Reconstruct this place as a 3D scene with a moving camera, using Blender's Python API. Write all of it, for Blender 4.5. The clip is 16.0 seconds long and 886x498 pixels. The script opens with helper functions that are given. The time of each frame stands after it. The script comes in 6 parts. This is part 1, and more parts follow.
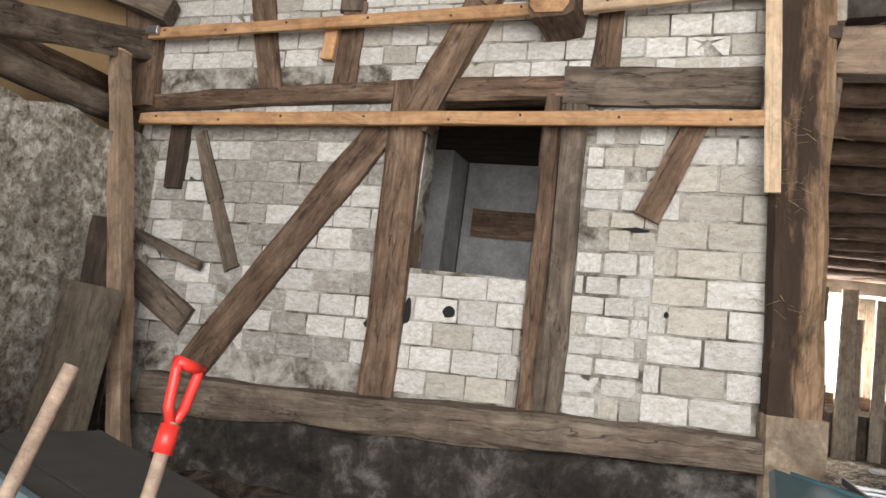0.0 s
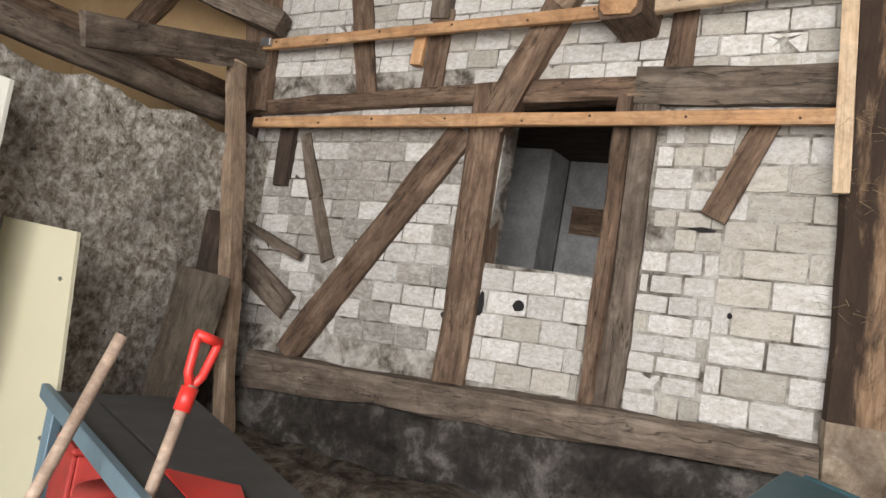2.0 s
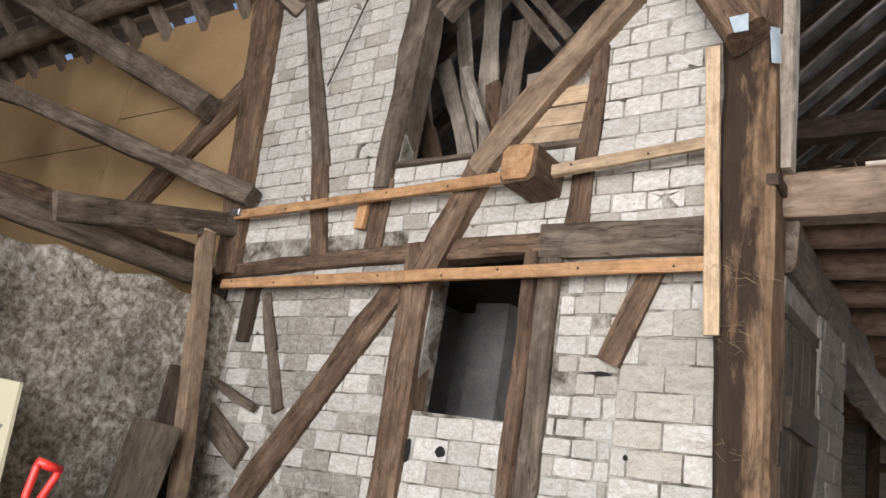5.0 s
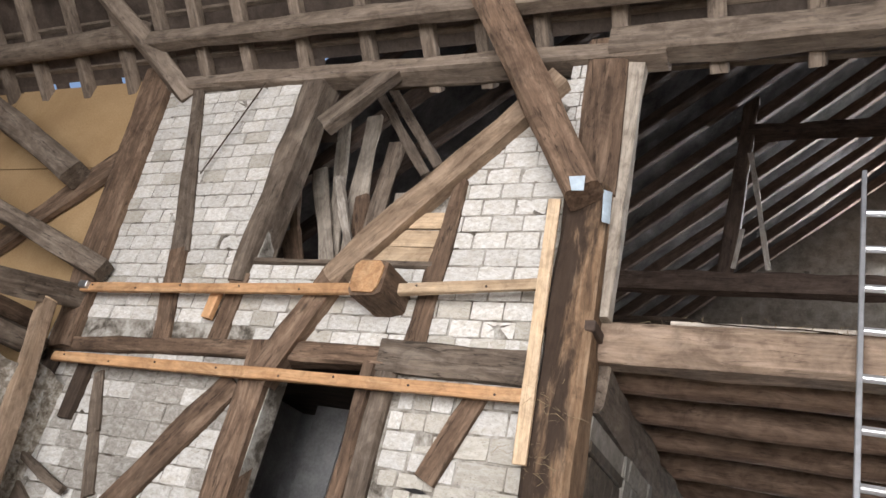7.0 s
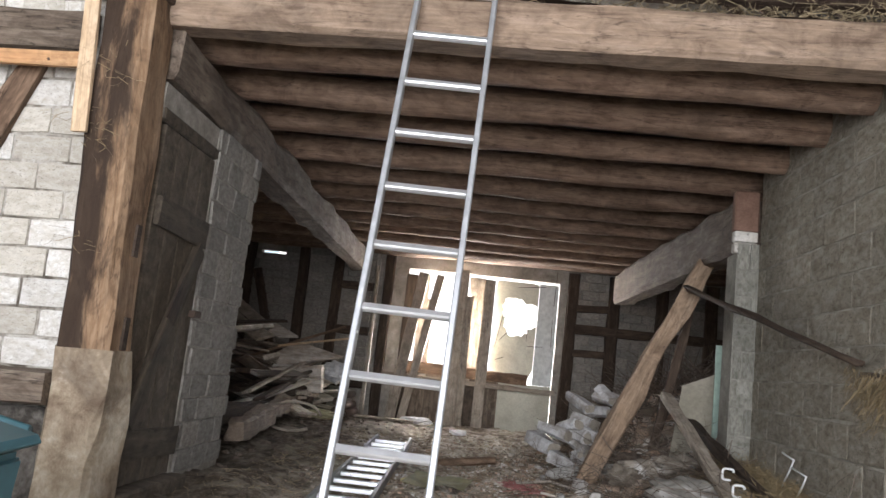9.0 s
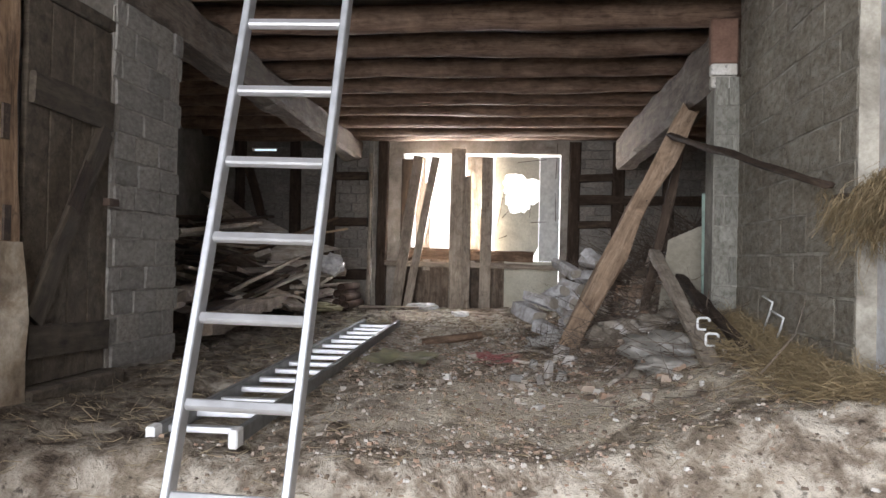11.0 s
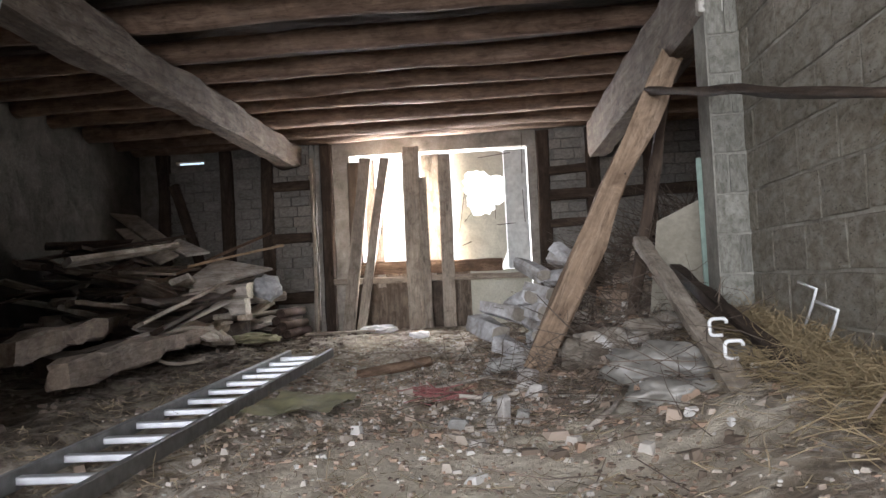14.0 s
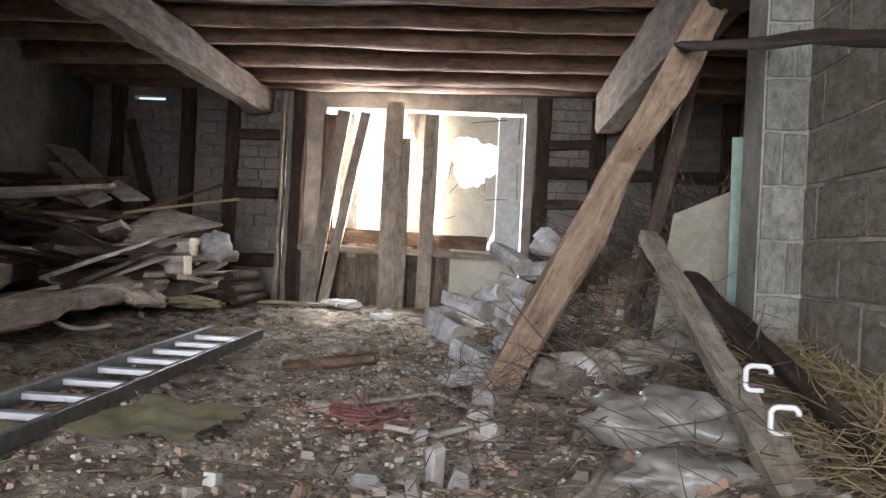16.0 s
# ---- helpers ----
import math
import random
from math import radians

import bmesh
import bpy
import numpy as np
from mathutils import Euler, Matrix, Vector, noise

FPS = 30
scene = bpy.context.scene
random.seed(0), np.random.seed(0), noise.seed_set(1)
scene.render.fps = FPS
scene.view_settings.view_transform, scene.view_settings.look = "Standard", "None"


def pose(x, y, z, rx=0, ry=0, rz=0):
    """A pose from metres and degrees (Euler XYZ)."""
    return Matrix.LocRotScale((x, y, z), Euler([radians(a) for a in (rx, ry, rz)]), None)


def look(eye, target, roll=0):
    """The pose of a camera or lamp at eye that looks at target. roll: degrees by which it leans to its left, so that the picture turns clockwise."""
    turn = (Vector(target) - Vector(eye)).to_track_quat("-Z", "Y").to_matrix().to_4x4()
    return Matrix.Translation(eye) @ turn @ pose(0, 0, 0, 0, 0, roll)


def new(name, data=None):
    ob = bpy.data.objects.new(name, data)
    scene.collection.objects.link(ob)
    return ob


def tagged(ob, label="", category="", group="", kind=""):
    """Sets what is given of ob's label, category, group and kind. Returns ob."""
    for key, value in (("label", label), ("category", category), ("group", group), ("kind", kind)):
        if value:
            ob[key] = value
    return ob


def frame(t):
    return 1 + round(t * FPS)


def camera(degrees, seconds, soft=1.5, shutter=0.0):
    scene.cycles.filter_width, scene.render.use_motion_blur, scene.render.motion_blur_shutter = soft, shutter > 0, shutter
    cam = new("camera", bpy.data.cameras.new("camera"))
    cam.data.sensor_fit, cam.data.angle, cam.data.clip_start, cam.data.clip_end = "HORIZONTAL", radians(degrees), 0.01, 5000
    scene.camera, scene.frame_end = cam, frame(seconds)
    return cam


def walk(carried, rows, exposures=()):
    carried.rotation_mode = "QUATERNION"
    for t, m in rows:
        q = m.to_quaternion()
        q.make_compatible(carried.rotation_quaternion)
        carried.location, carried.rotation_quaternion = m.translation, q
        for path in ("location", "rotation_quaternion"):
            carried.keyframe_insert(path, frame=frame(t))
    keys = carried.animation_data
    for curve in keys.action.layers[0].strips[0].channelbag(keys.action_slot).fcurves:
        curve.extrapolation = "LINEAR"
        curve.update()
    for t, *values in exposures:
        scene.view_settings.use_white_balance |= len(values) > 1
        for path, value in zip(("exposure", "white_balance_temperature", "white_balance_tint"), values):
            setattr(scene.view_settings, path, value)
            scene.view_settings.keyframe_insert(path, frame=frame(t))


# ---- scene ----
cam = camera(58.4, 16.0)
PATH = [
    (0, (-0.191, -3.854, 1.595), (-0.858, -1.982, 1.823), 7.6),
    (0.5, (-0.081, -3.861, 1.596), (-0.914, -2.055, 1.806), 7.9),
    (1, (0.056, -3.89, 1.608), (-0.973, -2.182, 1.763), 8.0),
    (1.5, (0.172, -3.907, 1.621), (-0.911, -2.231, 1.764), 8.5),
    (2, (0.285, -3.858, 1.636), (-0.734, -2.145, 1.796), 9.8),
    (2.5, (0.416, -3.825, 1.629), (-0.554, -2.087, 1.828), 8.5),
    (3, (0.587, -3.851, 1.64), (-0.423, -2.136, 1.838), 8.7),
    (3.2, (0.676, -3.859, 1.642), (-0.359, -2.157, 1.828), 8.8),
    (5.3, (1.128, -3.692, 1.652), (-0.054, -2.198, 2.26), 11.2),
    (5.5, (1.152, -3.712, 1.67), (-0.047, -2.249, 2.321), 12.5),
    (6, (1.211, -3.765, 1.681), (0.005, -2.35, 2.418), 15.2),
    (6.5, (1.259, -3.814, 1.67), (0.13, -2.374, 2.476), 17.4),
    (7, (1.347, -3.796, 1.68), (0.444, -2.214, 2.507), 15.2),
    (7.5, (1.427, -3.678, 1.683), (0.835, -1.936, 2.468), 12.4),
    (8, (1.542, -3.579, 1.661), (1.168, -1.739, 2.35), 10.7),
    (8.5, (1.762, -3.545, 1.611), (1.497, -1.629, 2.118), 9.1),
    (9, (1.936, -3.526, 1.558), (1.793, -1.553, 1.851), 6.3),
    (9.5, (2.063, -3.451, 1.498), (2.028, -1.456, 1.64), 4.6),
    (9.7, (2.109, -3.411, 1.486), (2.117, -1.412, 1.551), 4.3),
    (11.8, (2.621, -2.751, 1.419), (2.258, -0.784, 1.446), 0.4),
    (12, (2.631, -2.642, 1.421), (2.254, -0.679, 1.457), 0.8),
    (12.5, (2.646, -2.383, 1.372), (2.189, -0.437, 1.421), 1.3),
    (13, (2.676, -2.143, 1.343), (2.16, -0.212, 1.396), -0.6),
    (13.5, (2.681, -1.908, 1.334), (2.351, 0.064, 1.387), -3.5),
    (14, (2.674, -1.686, 1.343), (2.49, 0.304, 1.42), -2.8),
    (14.5, (2.75, -1.382, 1.365), (2.563, 0.607, 1.469), -0.8),
    (15, (2.788, -1.173, 1.371), (2.583, 0.814, 1.461), 0.1),
    (15.5, (2.799, -0.868, 1.392), (2.629, 1.124, 1.45), 1.0),
    (16, (2.778, -0.643, 1.405), (2.604, 1.349, 1.409), 2.8),
]
walk(cam, [(t, look(eye, target, roll)) for t, eye, target, roll in PATH], [(0.0, -0.25, 6650, 12), (1.5, -0.3, 6650, 13), (3.2, -0.18, 6550, 12), (5.3, -0.15, 6550, 14), (7.0, 0.0, 6500, 14), (8.0, 0.06, 6250, 12), (9.2, 0.02, 6250, 13), (12.0, 0.0, 6250, 14), (14.0, 0.2, 6150, 14), (16.0, 0.3, 6150, 14)])

# ---- light ----
world = bpy.data.worlds.new("sky")
scene.world = world
world.use_nodes = True
wn = world.node_tree.nodes
sky = wn.new("ShaderNodeTexSky")
sky.sky_type, sky.sun_disc = "NISHITA", False
sky.sun_elevation, sky.sun_rotation = radians(38), radians(20)
world.node_tree.links.new(sky.outputs[0], wn["Background"].inputs[0])
wn["Background"].inputs[1].default_value = 0.15


def area(name, m, sx, sy, watts, colour=(1, 1, 1)):
    d = bpy.data.lights.new(name, "AREA")
    d.shape, d.size, d.size_y, d.energy, d.color = "RECTANGLE", sx, sy, watts, colour
    o = new(name, d)
    o.matrix_world = m
    return o


sun_data = bpy.data.lights.new("sun", "SUN")
sun_data.energy, sun_data.angle, sun_data.color = 3.0, radians(0.6), (1.0, 0.95, 0.87)
sun = new("sun", sun_data)
sun.matrix_world = look((1, 20, 17), (0, 0, 0))

# daylight standing in the open barn gate behind the walker, and in the far doorway
area("gate_daylight", look((1.6, -8.35, 2.75), (0.9, 0, 1.7)), 6.6, 4.8, 1420, (0.97, 0.98, 1.0))
area("gable_daylight", look((2.29, 8.11, 7.96), (2.2, 0, 5.4)), 0.18, 0.52, 420, (0.93, 0.97, 1.0))
area("gable_daylight", look((2.66, 8.11, 7.90), (2.6, 0, 5.4)), 0.15, 0.34, 260, (0.93, 0.97, 1.0))
area("doorway_daylight", look((1.2, 8.3, 1.9), (1.6, 0, 1.2)), 2.0, 1.7, 1050, (1.0, 0.99, 0.97))


# ---- materials ----
def mat(name):
    m = bpy.data.materials.new(name)
    m.use_nodes = True
    return m, m.node_tree.nodes, m.node_tree.links, m.node_tree.nodes["Principled BSDF"]


def ramp(nodes, stops):
    r = nodes.new("ShaderNodeValToRGB")
    while len(r.color_ramp.elements) < len(stops):
        r.color_ramp.elements.new(0.5)
    for e, (p, c) in zip(r.color_ramp.elements, stops):
        e.position, e.color = p, (*c, 1)
    return r


def noise_tex(nodes, links, vec, scale, detail=6, rough=0.6, dist=0.0):
    n = nodes.new("ShaderNodeTexNoise")
    n.inputs["Scale"].default_value, n.inputs["Detail"].default_value = scale, detail
    n.inputs["Roughness"].default_value, n.inputs["Distortion"].default_value = rough, dist
    links.new(vec, n.inputs["Vector"])
    return n


def mix(nodes, links, fac, a, b, mode="MIX"):
    m = nodes.new("ShaderNodeMix")
    m.data_type, m.blend_type = "RGBA", mode
    for sock, v in ((m.inputs[0], fac), (m.inputs[6], a), (m.inputs[7], b)):
        if hasattr(v, "is_linked"):
            links.new(v, sock)
        else:
            sock.default_value = v if isinstance(v, (int, float)) else (*v, 1)
    return m.outputs[2]


def bump(nodes, links, height, strength, dist, bsdf, before=None):
    b = nodes.new("ShaderNodeBump")
    b.inputs["Strength"].default_value, b.inputs["Distance"].default_value = strength, dist
    links.new(height, b.inputs["Height"])
    if before is not None:
        links.new(before.outputs[0], b.inputs["Normal"])
    links.new(b.outputs[0], bsdf.inputs["Normal"])
    return b


def shifted(nodes, links, stretch, spread=7.0):
    """Object coordinates, moved by a different amount for each object and stretched."""
    tc, info = nodes.new("ShaderNodeTexCoord"), nodes.new("ShaderNodeObjectInfo")
    mul = nodes.new("ShaderNodeVectorMath")
    mul.operation = "SCALE"
    mul.inputs[0].default_value = (spread, spread * 0.7, spread * 1.3)
    links.new(info.outputs["Random"], mul.inputs["Scale"])
    add = nodes.new("ShaderNodeVectorMath")
    links.new(tc.outputs["Object"], add.inputs[0])
    links.new(mul.outputs[0], add.inputs[1])
    mp = nodes.new("ShaderNodeMapping")
    mp.inputs["Scale"].default_value = stretch
    links.new(add.outputs[0], mp.inputs["Vector"])
    return add.outputs[0], mp.outputs[0], info.outputs["Random"]


def wood(name, dark, mid, light, rough=0.85, stain=(0.05, 0.035, 0.025), stain_amount=0.35, relief=0.6, knots=True, cracks=0.5, stain_stretch=(1, 1, 1), stain_at=(0.5, 0.72), stain_side=0.0):
    """Timber with its grain along the object's own x."""
    m, n, l, b = mat(name)
    flat, along_x, rnd = shifted(n, l, (1.5, 9, 9))

    def mapped(scale):
        mp = n.new("ShaderNodeMapping")
        mp.inputs["Scale"].default_value = scale
        l.new(flat, mp.inputs["Vector"])
        return mp.outputs[0]

    def times(value, k):
        q = n.new("ShaderNodeMath")
        q.operation = "MULTIPLY"
        q.inputs[1].default_value = k
        l.new(value, q.inputs[0])
        return q.outputs[0]

    fine = noise_tex(n, l, along_x, 1.8, 8, 0.68, 0.5)
    grain = noise_tex(n, l, mapped((1.3, 55, 55)), 1.5, 5, 0.6, 0.3)
    blotch = noise_tex(n, l, mapped((4.0, 6, 6)), 1.5, 8, 0.72, 0.8)
    base = ramp(n, [(0.24, dark), (0.5, mid), (0.78, light)])
    l.new(fine.outputs[0], base.inputs[0])
    g = ramp(n, [(0.35, (0.74, 0.72, 0.70)), (0.62, (1.08, 1.07, 1.06))])
    l.new(grain.outputs[0], g.inputs[0])
    c = mix(n, l, 0.6, base.outputs[0], g.outputs[0], "MULTIPLY")
    bl = ramp(n, [(0.36, (0.55, 0.52, 0.5)), (0.52, (1, 1, 1)), (0.68, (1.3, 1.28, 1.24))])
    l.new(blotch.outputs[0], bl.inputs[0])
    c = mix(n, l, 0.75, c, bl.outputs[0], "MULTIPLY")
    patch = noise_tex(n, l, mapped(stain_stretch), 2.4, 5, 0.65, 0.5)
    amount = patch.outputs[0]
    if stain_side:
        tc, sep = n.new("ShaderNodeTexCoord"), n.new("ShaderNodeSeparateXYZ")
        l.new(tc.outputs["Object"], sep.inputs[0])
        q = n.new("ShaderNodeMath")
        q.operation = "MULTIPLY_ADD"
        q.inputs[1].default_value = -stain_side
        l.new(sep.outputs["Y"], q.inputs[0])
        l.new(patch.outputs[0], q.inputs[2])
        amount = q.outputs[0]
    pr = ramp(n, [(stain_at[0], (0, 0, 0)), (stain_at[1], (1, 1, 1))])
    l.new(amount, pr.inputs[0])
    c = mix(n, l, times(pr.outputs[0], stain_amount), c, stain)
    split = noise_tex(n, l, mapped((0.8, 9, 9)), 1.5, 4, 0.55, 0.5)
    cr = ramp(n, [(0.49, (0, 0, 0)), (0.5, (1, 1, 1)), (0.51, (0, 0, 0))])
    l.new(split.outputs[0], cr.inputs[0])
    c = mix(n, l, times(cr.outputs[0], cracks), c, tuple(x * 0.3 for x in dark))
    if knots:
        v = n.new("ShaderNodeTexVoronoi")
        l.new(mapped((1.5, 5, 5)), v.inputs["Vector"])
        v.inputs["Scale"].default_value = 1.2
        kr = ramp(n, [(0.04, (1, 1, 1)), (0.11, (0, 0, 0))])
        l.new(v.outputs["Distance"], kr.inputs[0])
        c = mix(n, l, times(kr.outputs[0], 0.7), c, tuple(x * 0.45 for x in dark))
    hsv = n.new("ShaderNodeHueSaturation")
    mr = n.new("ShaderNodeMapRange")
    mr.inputs["To Min"].default_value, mr.inputs["To Max"].default_value = 0.8, 1.15
    l.new(rnd, mr.inputs[0])
    l.new(mr.outputs[0], hsv.inputs["Value"])
    l.new(c, hsv.inputs["Color"])
    l.new(hsv.outputs[0], b.inputs["Base Color"])
    b.inputs["Roughness"].default_value = rough
    b.inputs["Specular IOR Level"].default_value = 0.25
    b0 = bump(n, l, times(cr.outputs[0], -1.0), min(1, relief * cracks * 1.4), 0.012, b)
    b1 = bump(n, l, grain.outputs[0], relief * 0.5, 0.006, b, b0)
    bump(n, l, blotch.outputs[0], relief, 0.025, b, b1)
    return m


def mineral(name, stops, scale=3.0, grain=40.0, rough=0.95, relief=0.6, dist=0.02, stain=None, stain_amount=0.5, stain_scale=1.2, own=True, pits=0.0):
    """Plaster, stone, brick, earth: two scales of colour and relief."""
    m, n, l, b = mat(name)
    flat, _, rnd = shifted(n, l, (1, 1, 1), 9.0 if own else 0.0)
    a = noise_tex(n, l, flat, scale, 10, 0.68, 0.3)
    r = ramp(n, stops)
    l.new(a.outputs[0], r.inputs[0])
    f = noise_tex(n, l, flat, grain, 4, 0.7)
    fr = ramp(n, [(0.3, (0.72, 0.71, 0.7)), (0.65, (1.08, 1.08, 1.08))])
    l.new(f.outputs[0], fr.inputs[0])
    c = mix(n, l, 0.7, r.outputs[0], fr.outputs[0], "MULTIPLY")
    if stain:
        s = noise_tex(n, l, flat, stain_scale, 5, 0.62, 0.8)
        sr = ramp(n, [(0.47, (0, 0, 0)), (0.64, (1, 1, 1))])
        l.new(s.outputs[0], sr.inputs[0])
        sm = n.new("ShaderNodeMath")
        sm.operation = "MULTIPLY"
        sm.inputs[1].default_value = stain_amount
        l.new(sr.outputs[0], sm.inputs[0])
        c = mix(n, l, sm.outputs[0], c, stain)
    if pits:
        p = noise_tex(n, l, flat, 26.0, 3, 0.55, 0.4)
        pr = ramp(n, [(0.30, (pits, pits, pits)), (0.39, (0, 0, 0))])
        l.new(p.outputs[0], pr.inputs[0])
        c = mix(n, l, pr.outputs[0], c, tuple(v * 0.3 for v in stops[0][1]))
    if own:
        hsv = n.new("ShaderNodeHueSaturation")
        mr = n.new("ShaderNodeMapRange")
        mr.inputs["To Min"].default_value, mr.inputs["To Max"].default_value = 0.84, 1.08
        l.new(rnd, mr.inputs[0])
        l.new(mr.outputs[0], hsv.inputs["Value"])
        l.new(c, hsv.inputs["Color"])
        c = hsv.outputs[0]
    l.new(c, b.inputs["Base Color"])
    b.inputs["Roughness"].default_value = rough
    b.inputs["Specular IOR Level"].default_value = 0.2
    b1 = bump(n, l, f.outputs[0], relief * 0.7, 0.008, b)
    bump(n, l, a.outputs[0], relief, dist, b, b1)
    return m


def plain(name, colour, rough=0.5, metal=0.0, spread=0.12, scale=18.0):
    m, n, l, b = mat(name)
    flat, _, _ = shifted(n, l, (1, 1, 1))
    a = noise_tex(n, l, flat, scale, 5, 0.6)
    r = ramp(n, [(0.3, tuple(c * (1 - spread) for c in colour)), (0.7, tuple(min(1, c * (1 + spread)) for c in colour))])
    l.new(a.outputs[0], r.inputs[0])
    l.new(r.outputs[0], b.inputs["Base Color"])
    rr = n.new("ShaderNodeMapRange")
    rr.inputs["To Min"].default_value, rr.inputs["To Max"].default_value = rough * 0.8, min(1, rough * 1.25)
    l.new(a.outputs[0], rr.inputs[0])
    l.new(rr.outputs[0], b.inputs["Roughness"])
    b.inputs["Metallic"].default_value = metal
    bump(n, l, a.outputs[0], 0.15, 0.004, b)
    return m


OAK = wood("old_oak", (0.062, 0.038, 0.024), (0.165, 0.108, 0.071), (0.31, 0.22, 0.152), stain=(0.03, 0.021, 0.015), stain_amount=0.6, stain_stretch=(0.8, 2.0, 2.0), cracks=0.7)
OAK_GREY = wood("grey_oak", (0.068, 0.05, 0.037), (0.155, 0.12, 0.09), (0.29, 0.24, 0.19), stain=(0.04, 0.03, 0.022), stain_amount=0.5, cracks=0.7)
OAK_DARK = wood("dark_oak", (0.026, 0.018, 0.013), (0.06, 0.042, 0.03), (0.12, 0.088, 0.064))
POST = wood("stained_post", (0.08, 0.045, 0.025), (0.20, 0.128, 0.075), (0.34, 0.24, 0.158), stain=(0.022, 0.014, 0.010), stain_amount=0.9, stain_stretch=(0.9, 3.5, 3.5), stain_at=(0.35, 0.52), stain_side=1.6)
PROP = wood("brown_prop", (0.14, 0.092, 0.058), (0.28, 0.20, 0.135), (0.40, 0.30, 0.215), stain_amount=0.3)
PINE = wood("new_pine", (0.36, 0.185, 0.085), (0.52, 0.30, 0.15), (0.62, 0.41, 0.23), rough=0.7, stain=(0.3, 0.15, 0.07), relief=0.2, cracks=0.1)
PINE_PALE = wood("pale_pine", (0.36, 0.25, 0.15), (0.50, 0.37, 0.24), (0.60, 0.47, 0.33), rough=0.75, stain=(0.30, 0.18, 0.09), relief=0.25, cracks=0.25)
EDGE = wood("edge_beam_wood", (0.17, 0.115, 0.08), (0.33, 0.24, 0.17), (0.46, 0.35, 0.265), stain_amount=0.4)
LOG = wood("loft_log", (0.105, 0.064, 0.044), (0.222, 0.15, 0.106), (0.35, 0.25, 0.185), stain_amount=0.45)
ROOF_WOOD = wood("roof_timber", (0.10, 0.075, 0.055), (0.21, 0.165, 0.125), (0.32, 0.26, 0.205))
LOFT_WOOD = wood("loft_timber", (0.05, 0.034, 0.027), (0.11, 0.078, 0.06), (0.19, 0.145, 0.115), cracks=0.3)
DOOR_WOOD = wood("dark_door_wood", (0.038, 0.029, 0.02), (0.08, 0.064, 0.046), (0.14, 0.115, 0.086), relief=0.4)
GREY_PLANK = wood("grey_plank", (0.22, 0.185, 0.145), (0.36, 0.31, 0.25), (0.50, 0.44, 0.365), relief=0.4)
# pale scrap wood, whitened further for the light falling on it
WHITE_SCRAP = wood("lit_white_scrap", (0.36, 0.32, 0.27), (0.60, 0.55, 0.48), (0.80, 0.76, 0.70), relief=0.4, stain=(0.25, 0.17, 0.11), stain_amount=0.5)
PALE_SCRAP = wood("pale_scrap", (0.25, 0.21, 0.17), (0.42, 0.37, 0.31), (0.58, 0.53, 0.46), relief=0.5)
CHIPBOARD = mineral("tan_fibreboard", [(0.3, (0.35, 0.225, 0.108)), (0.7, (0.46, 0.315, 0.168))], 1.4, 60, 0.8, 0.2, 0.004, stain=(0.25, 0.155, 0.075), stain_amount=0.4, stain_scale=0.7, own=False)
BRICK = mineral("whitewashed_brick", [(0.27, (0.36, 0.33, 0.285)), (0.42, (0.57, 0.54, 0.485)), (0.60, (0.72, 0.70, 0.655))], 6.0, 70, 0.95, 0.55, 0.010, stain=(0.44, 0.385, 0.30), stain_amount=0.45, stain_scale=3.0, pits=0.7)
BRICK_BARE = mineral("bare_clay_brick", [(0.3, (0.37, 0.335, 0.275)), (0.7, (0.56, 0.52, 0.445))], 5.0, 70, 0.95, 0.55, 0.010, stain=(0.64, 0.62, 0.57), stain_amount=0.35, stain_scale=4.0, pits=0.8)
# dirty brick, greyed further to hold the corner's shade in its colour
BRICK_GREY = mineral("dirty_shaded_brick", [(0.3, (0.24, 0.215, 0.18)), (0.7, (0.44, 0.41, 0.36))], 5.0, 70, 0.95, 0.6, 0.010, stain=(0.60, 0.575, 0.525), stain_amount=0.45, stain_scale=4.0, pits=0.9)
MORTAR = mineral("lime_mortar", [(0.3, (0.17, 0.15, 0.125)), (0.7, (0.40, 0.37, 0.325))], 6.0, 60, 1.0, 0.9, 0.02, own=False)
PLASTER = mineral("rough_lime_plaster", [(0.34, (0.14, 0.115, 0.086)), (0.45, (0.31, 0.27, 0.213)), (0.53, (0.47, 0.428, 0.358)), (0.64, (0.72, 0.69, 0.62))], 19.0, 60, 1.0, 1.0, 0.03, stain=(0.075, 0.062, 0.048), stain_amount=0.75, stain_scale=0.7, own=False, pits=0.8)
# plaster darkened so that the stable's deep shade is in its colour
STABLE = mineral("shaded_plaster", [(0.30, (0.045, 0.041, 0.035)), (0.7, (0.125, 0.115, 0.10))], 4.0, 40, 1.0, 0.8, 0.03, own=False)
PLINTH = mineral("dark_plinth", [(0.35, (0.02, 0.017, 0.014)), (0.5, (0.055, 0.048, 0.04)), (0.66, (0.20, 0.183, 0.158))], 5.5, 50, 1.0, 0.9, 0.03, stain=(0.022, 0.018, 0.016), stain_amount=0.85, stain_scale=1.1, own=False)
WHITE_WALL = mineral("white_painted_wall", [(0.3, (0.55, 0.55, 0.55)), (0.7, (0.76, 0.77, 0.78))], 2.0, 30, 0.9, 0.4, 0.01, stain=(0.30, 0.22, 0.155), stain_amount=0.75, stain_scale=1.6, own=False)
BLOCK = mineral("concrete_block", [(0.33, (0.20, 0.172, 0.128)), (0.64, (0.40, 0.36, 0.288))], 5.0, 60, 1.0, 1.0, 0.02, stain=(0.50, 0.465, 0.395), stain_amount=0.5, stain_scale=3.5, pits=0.9)
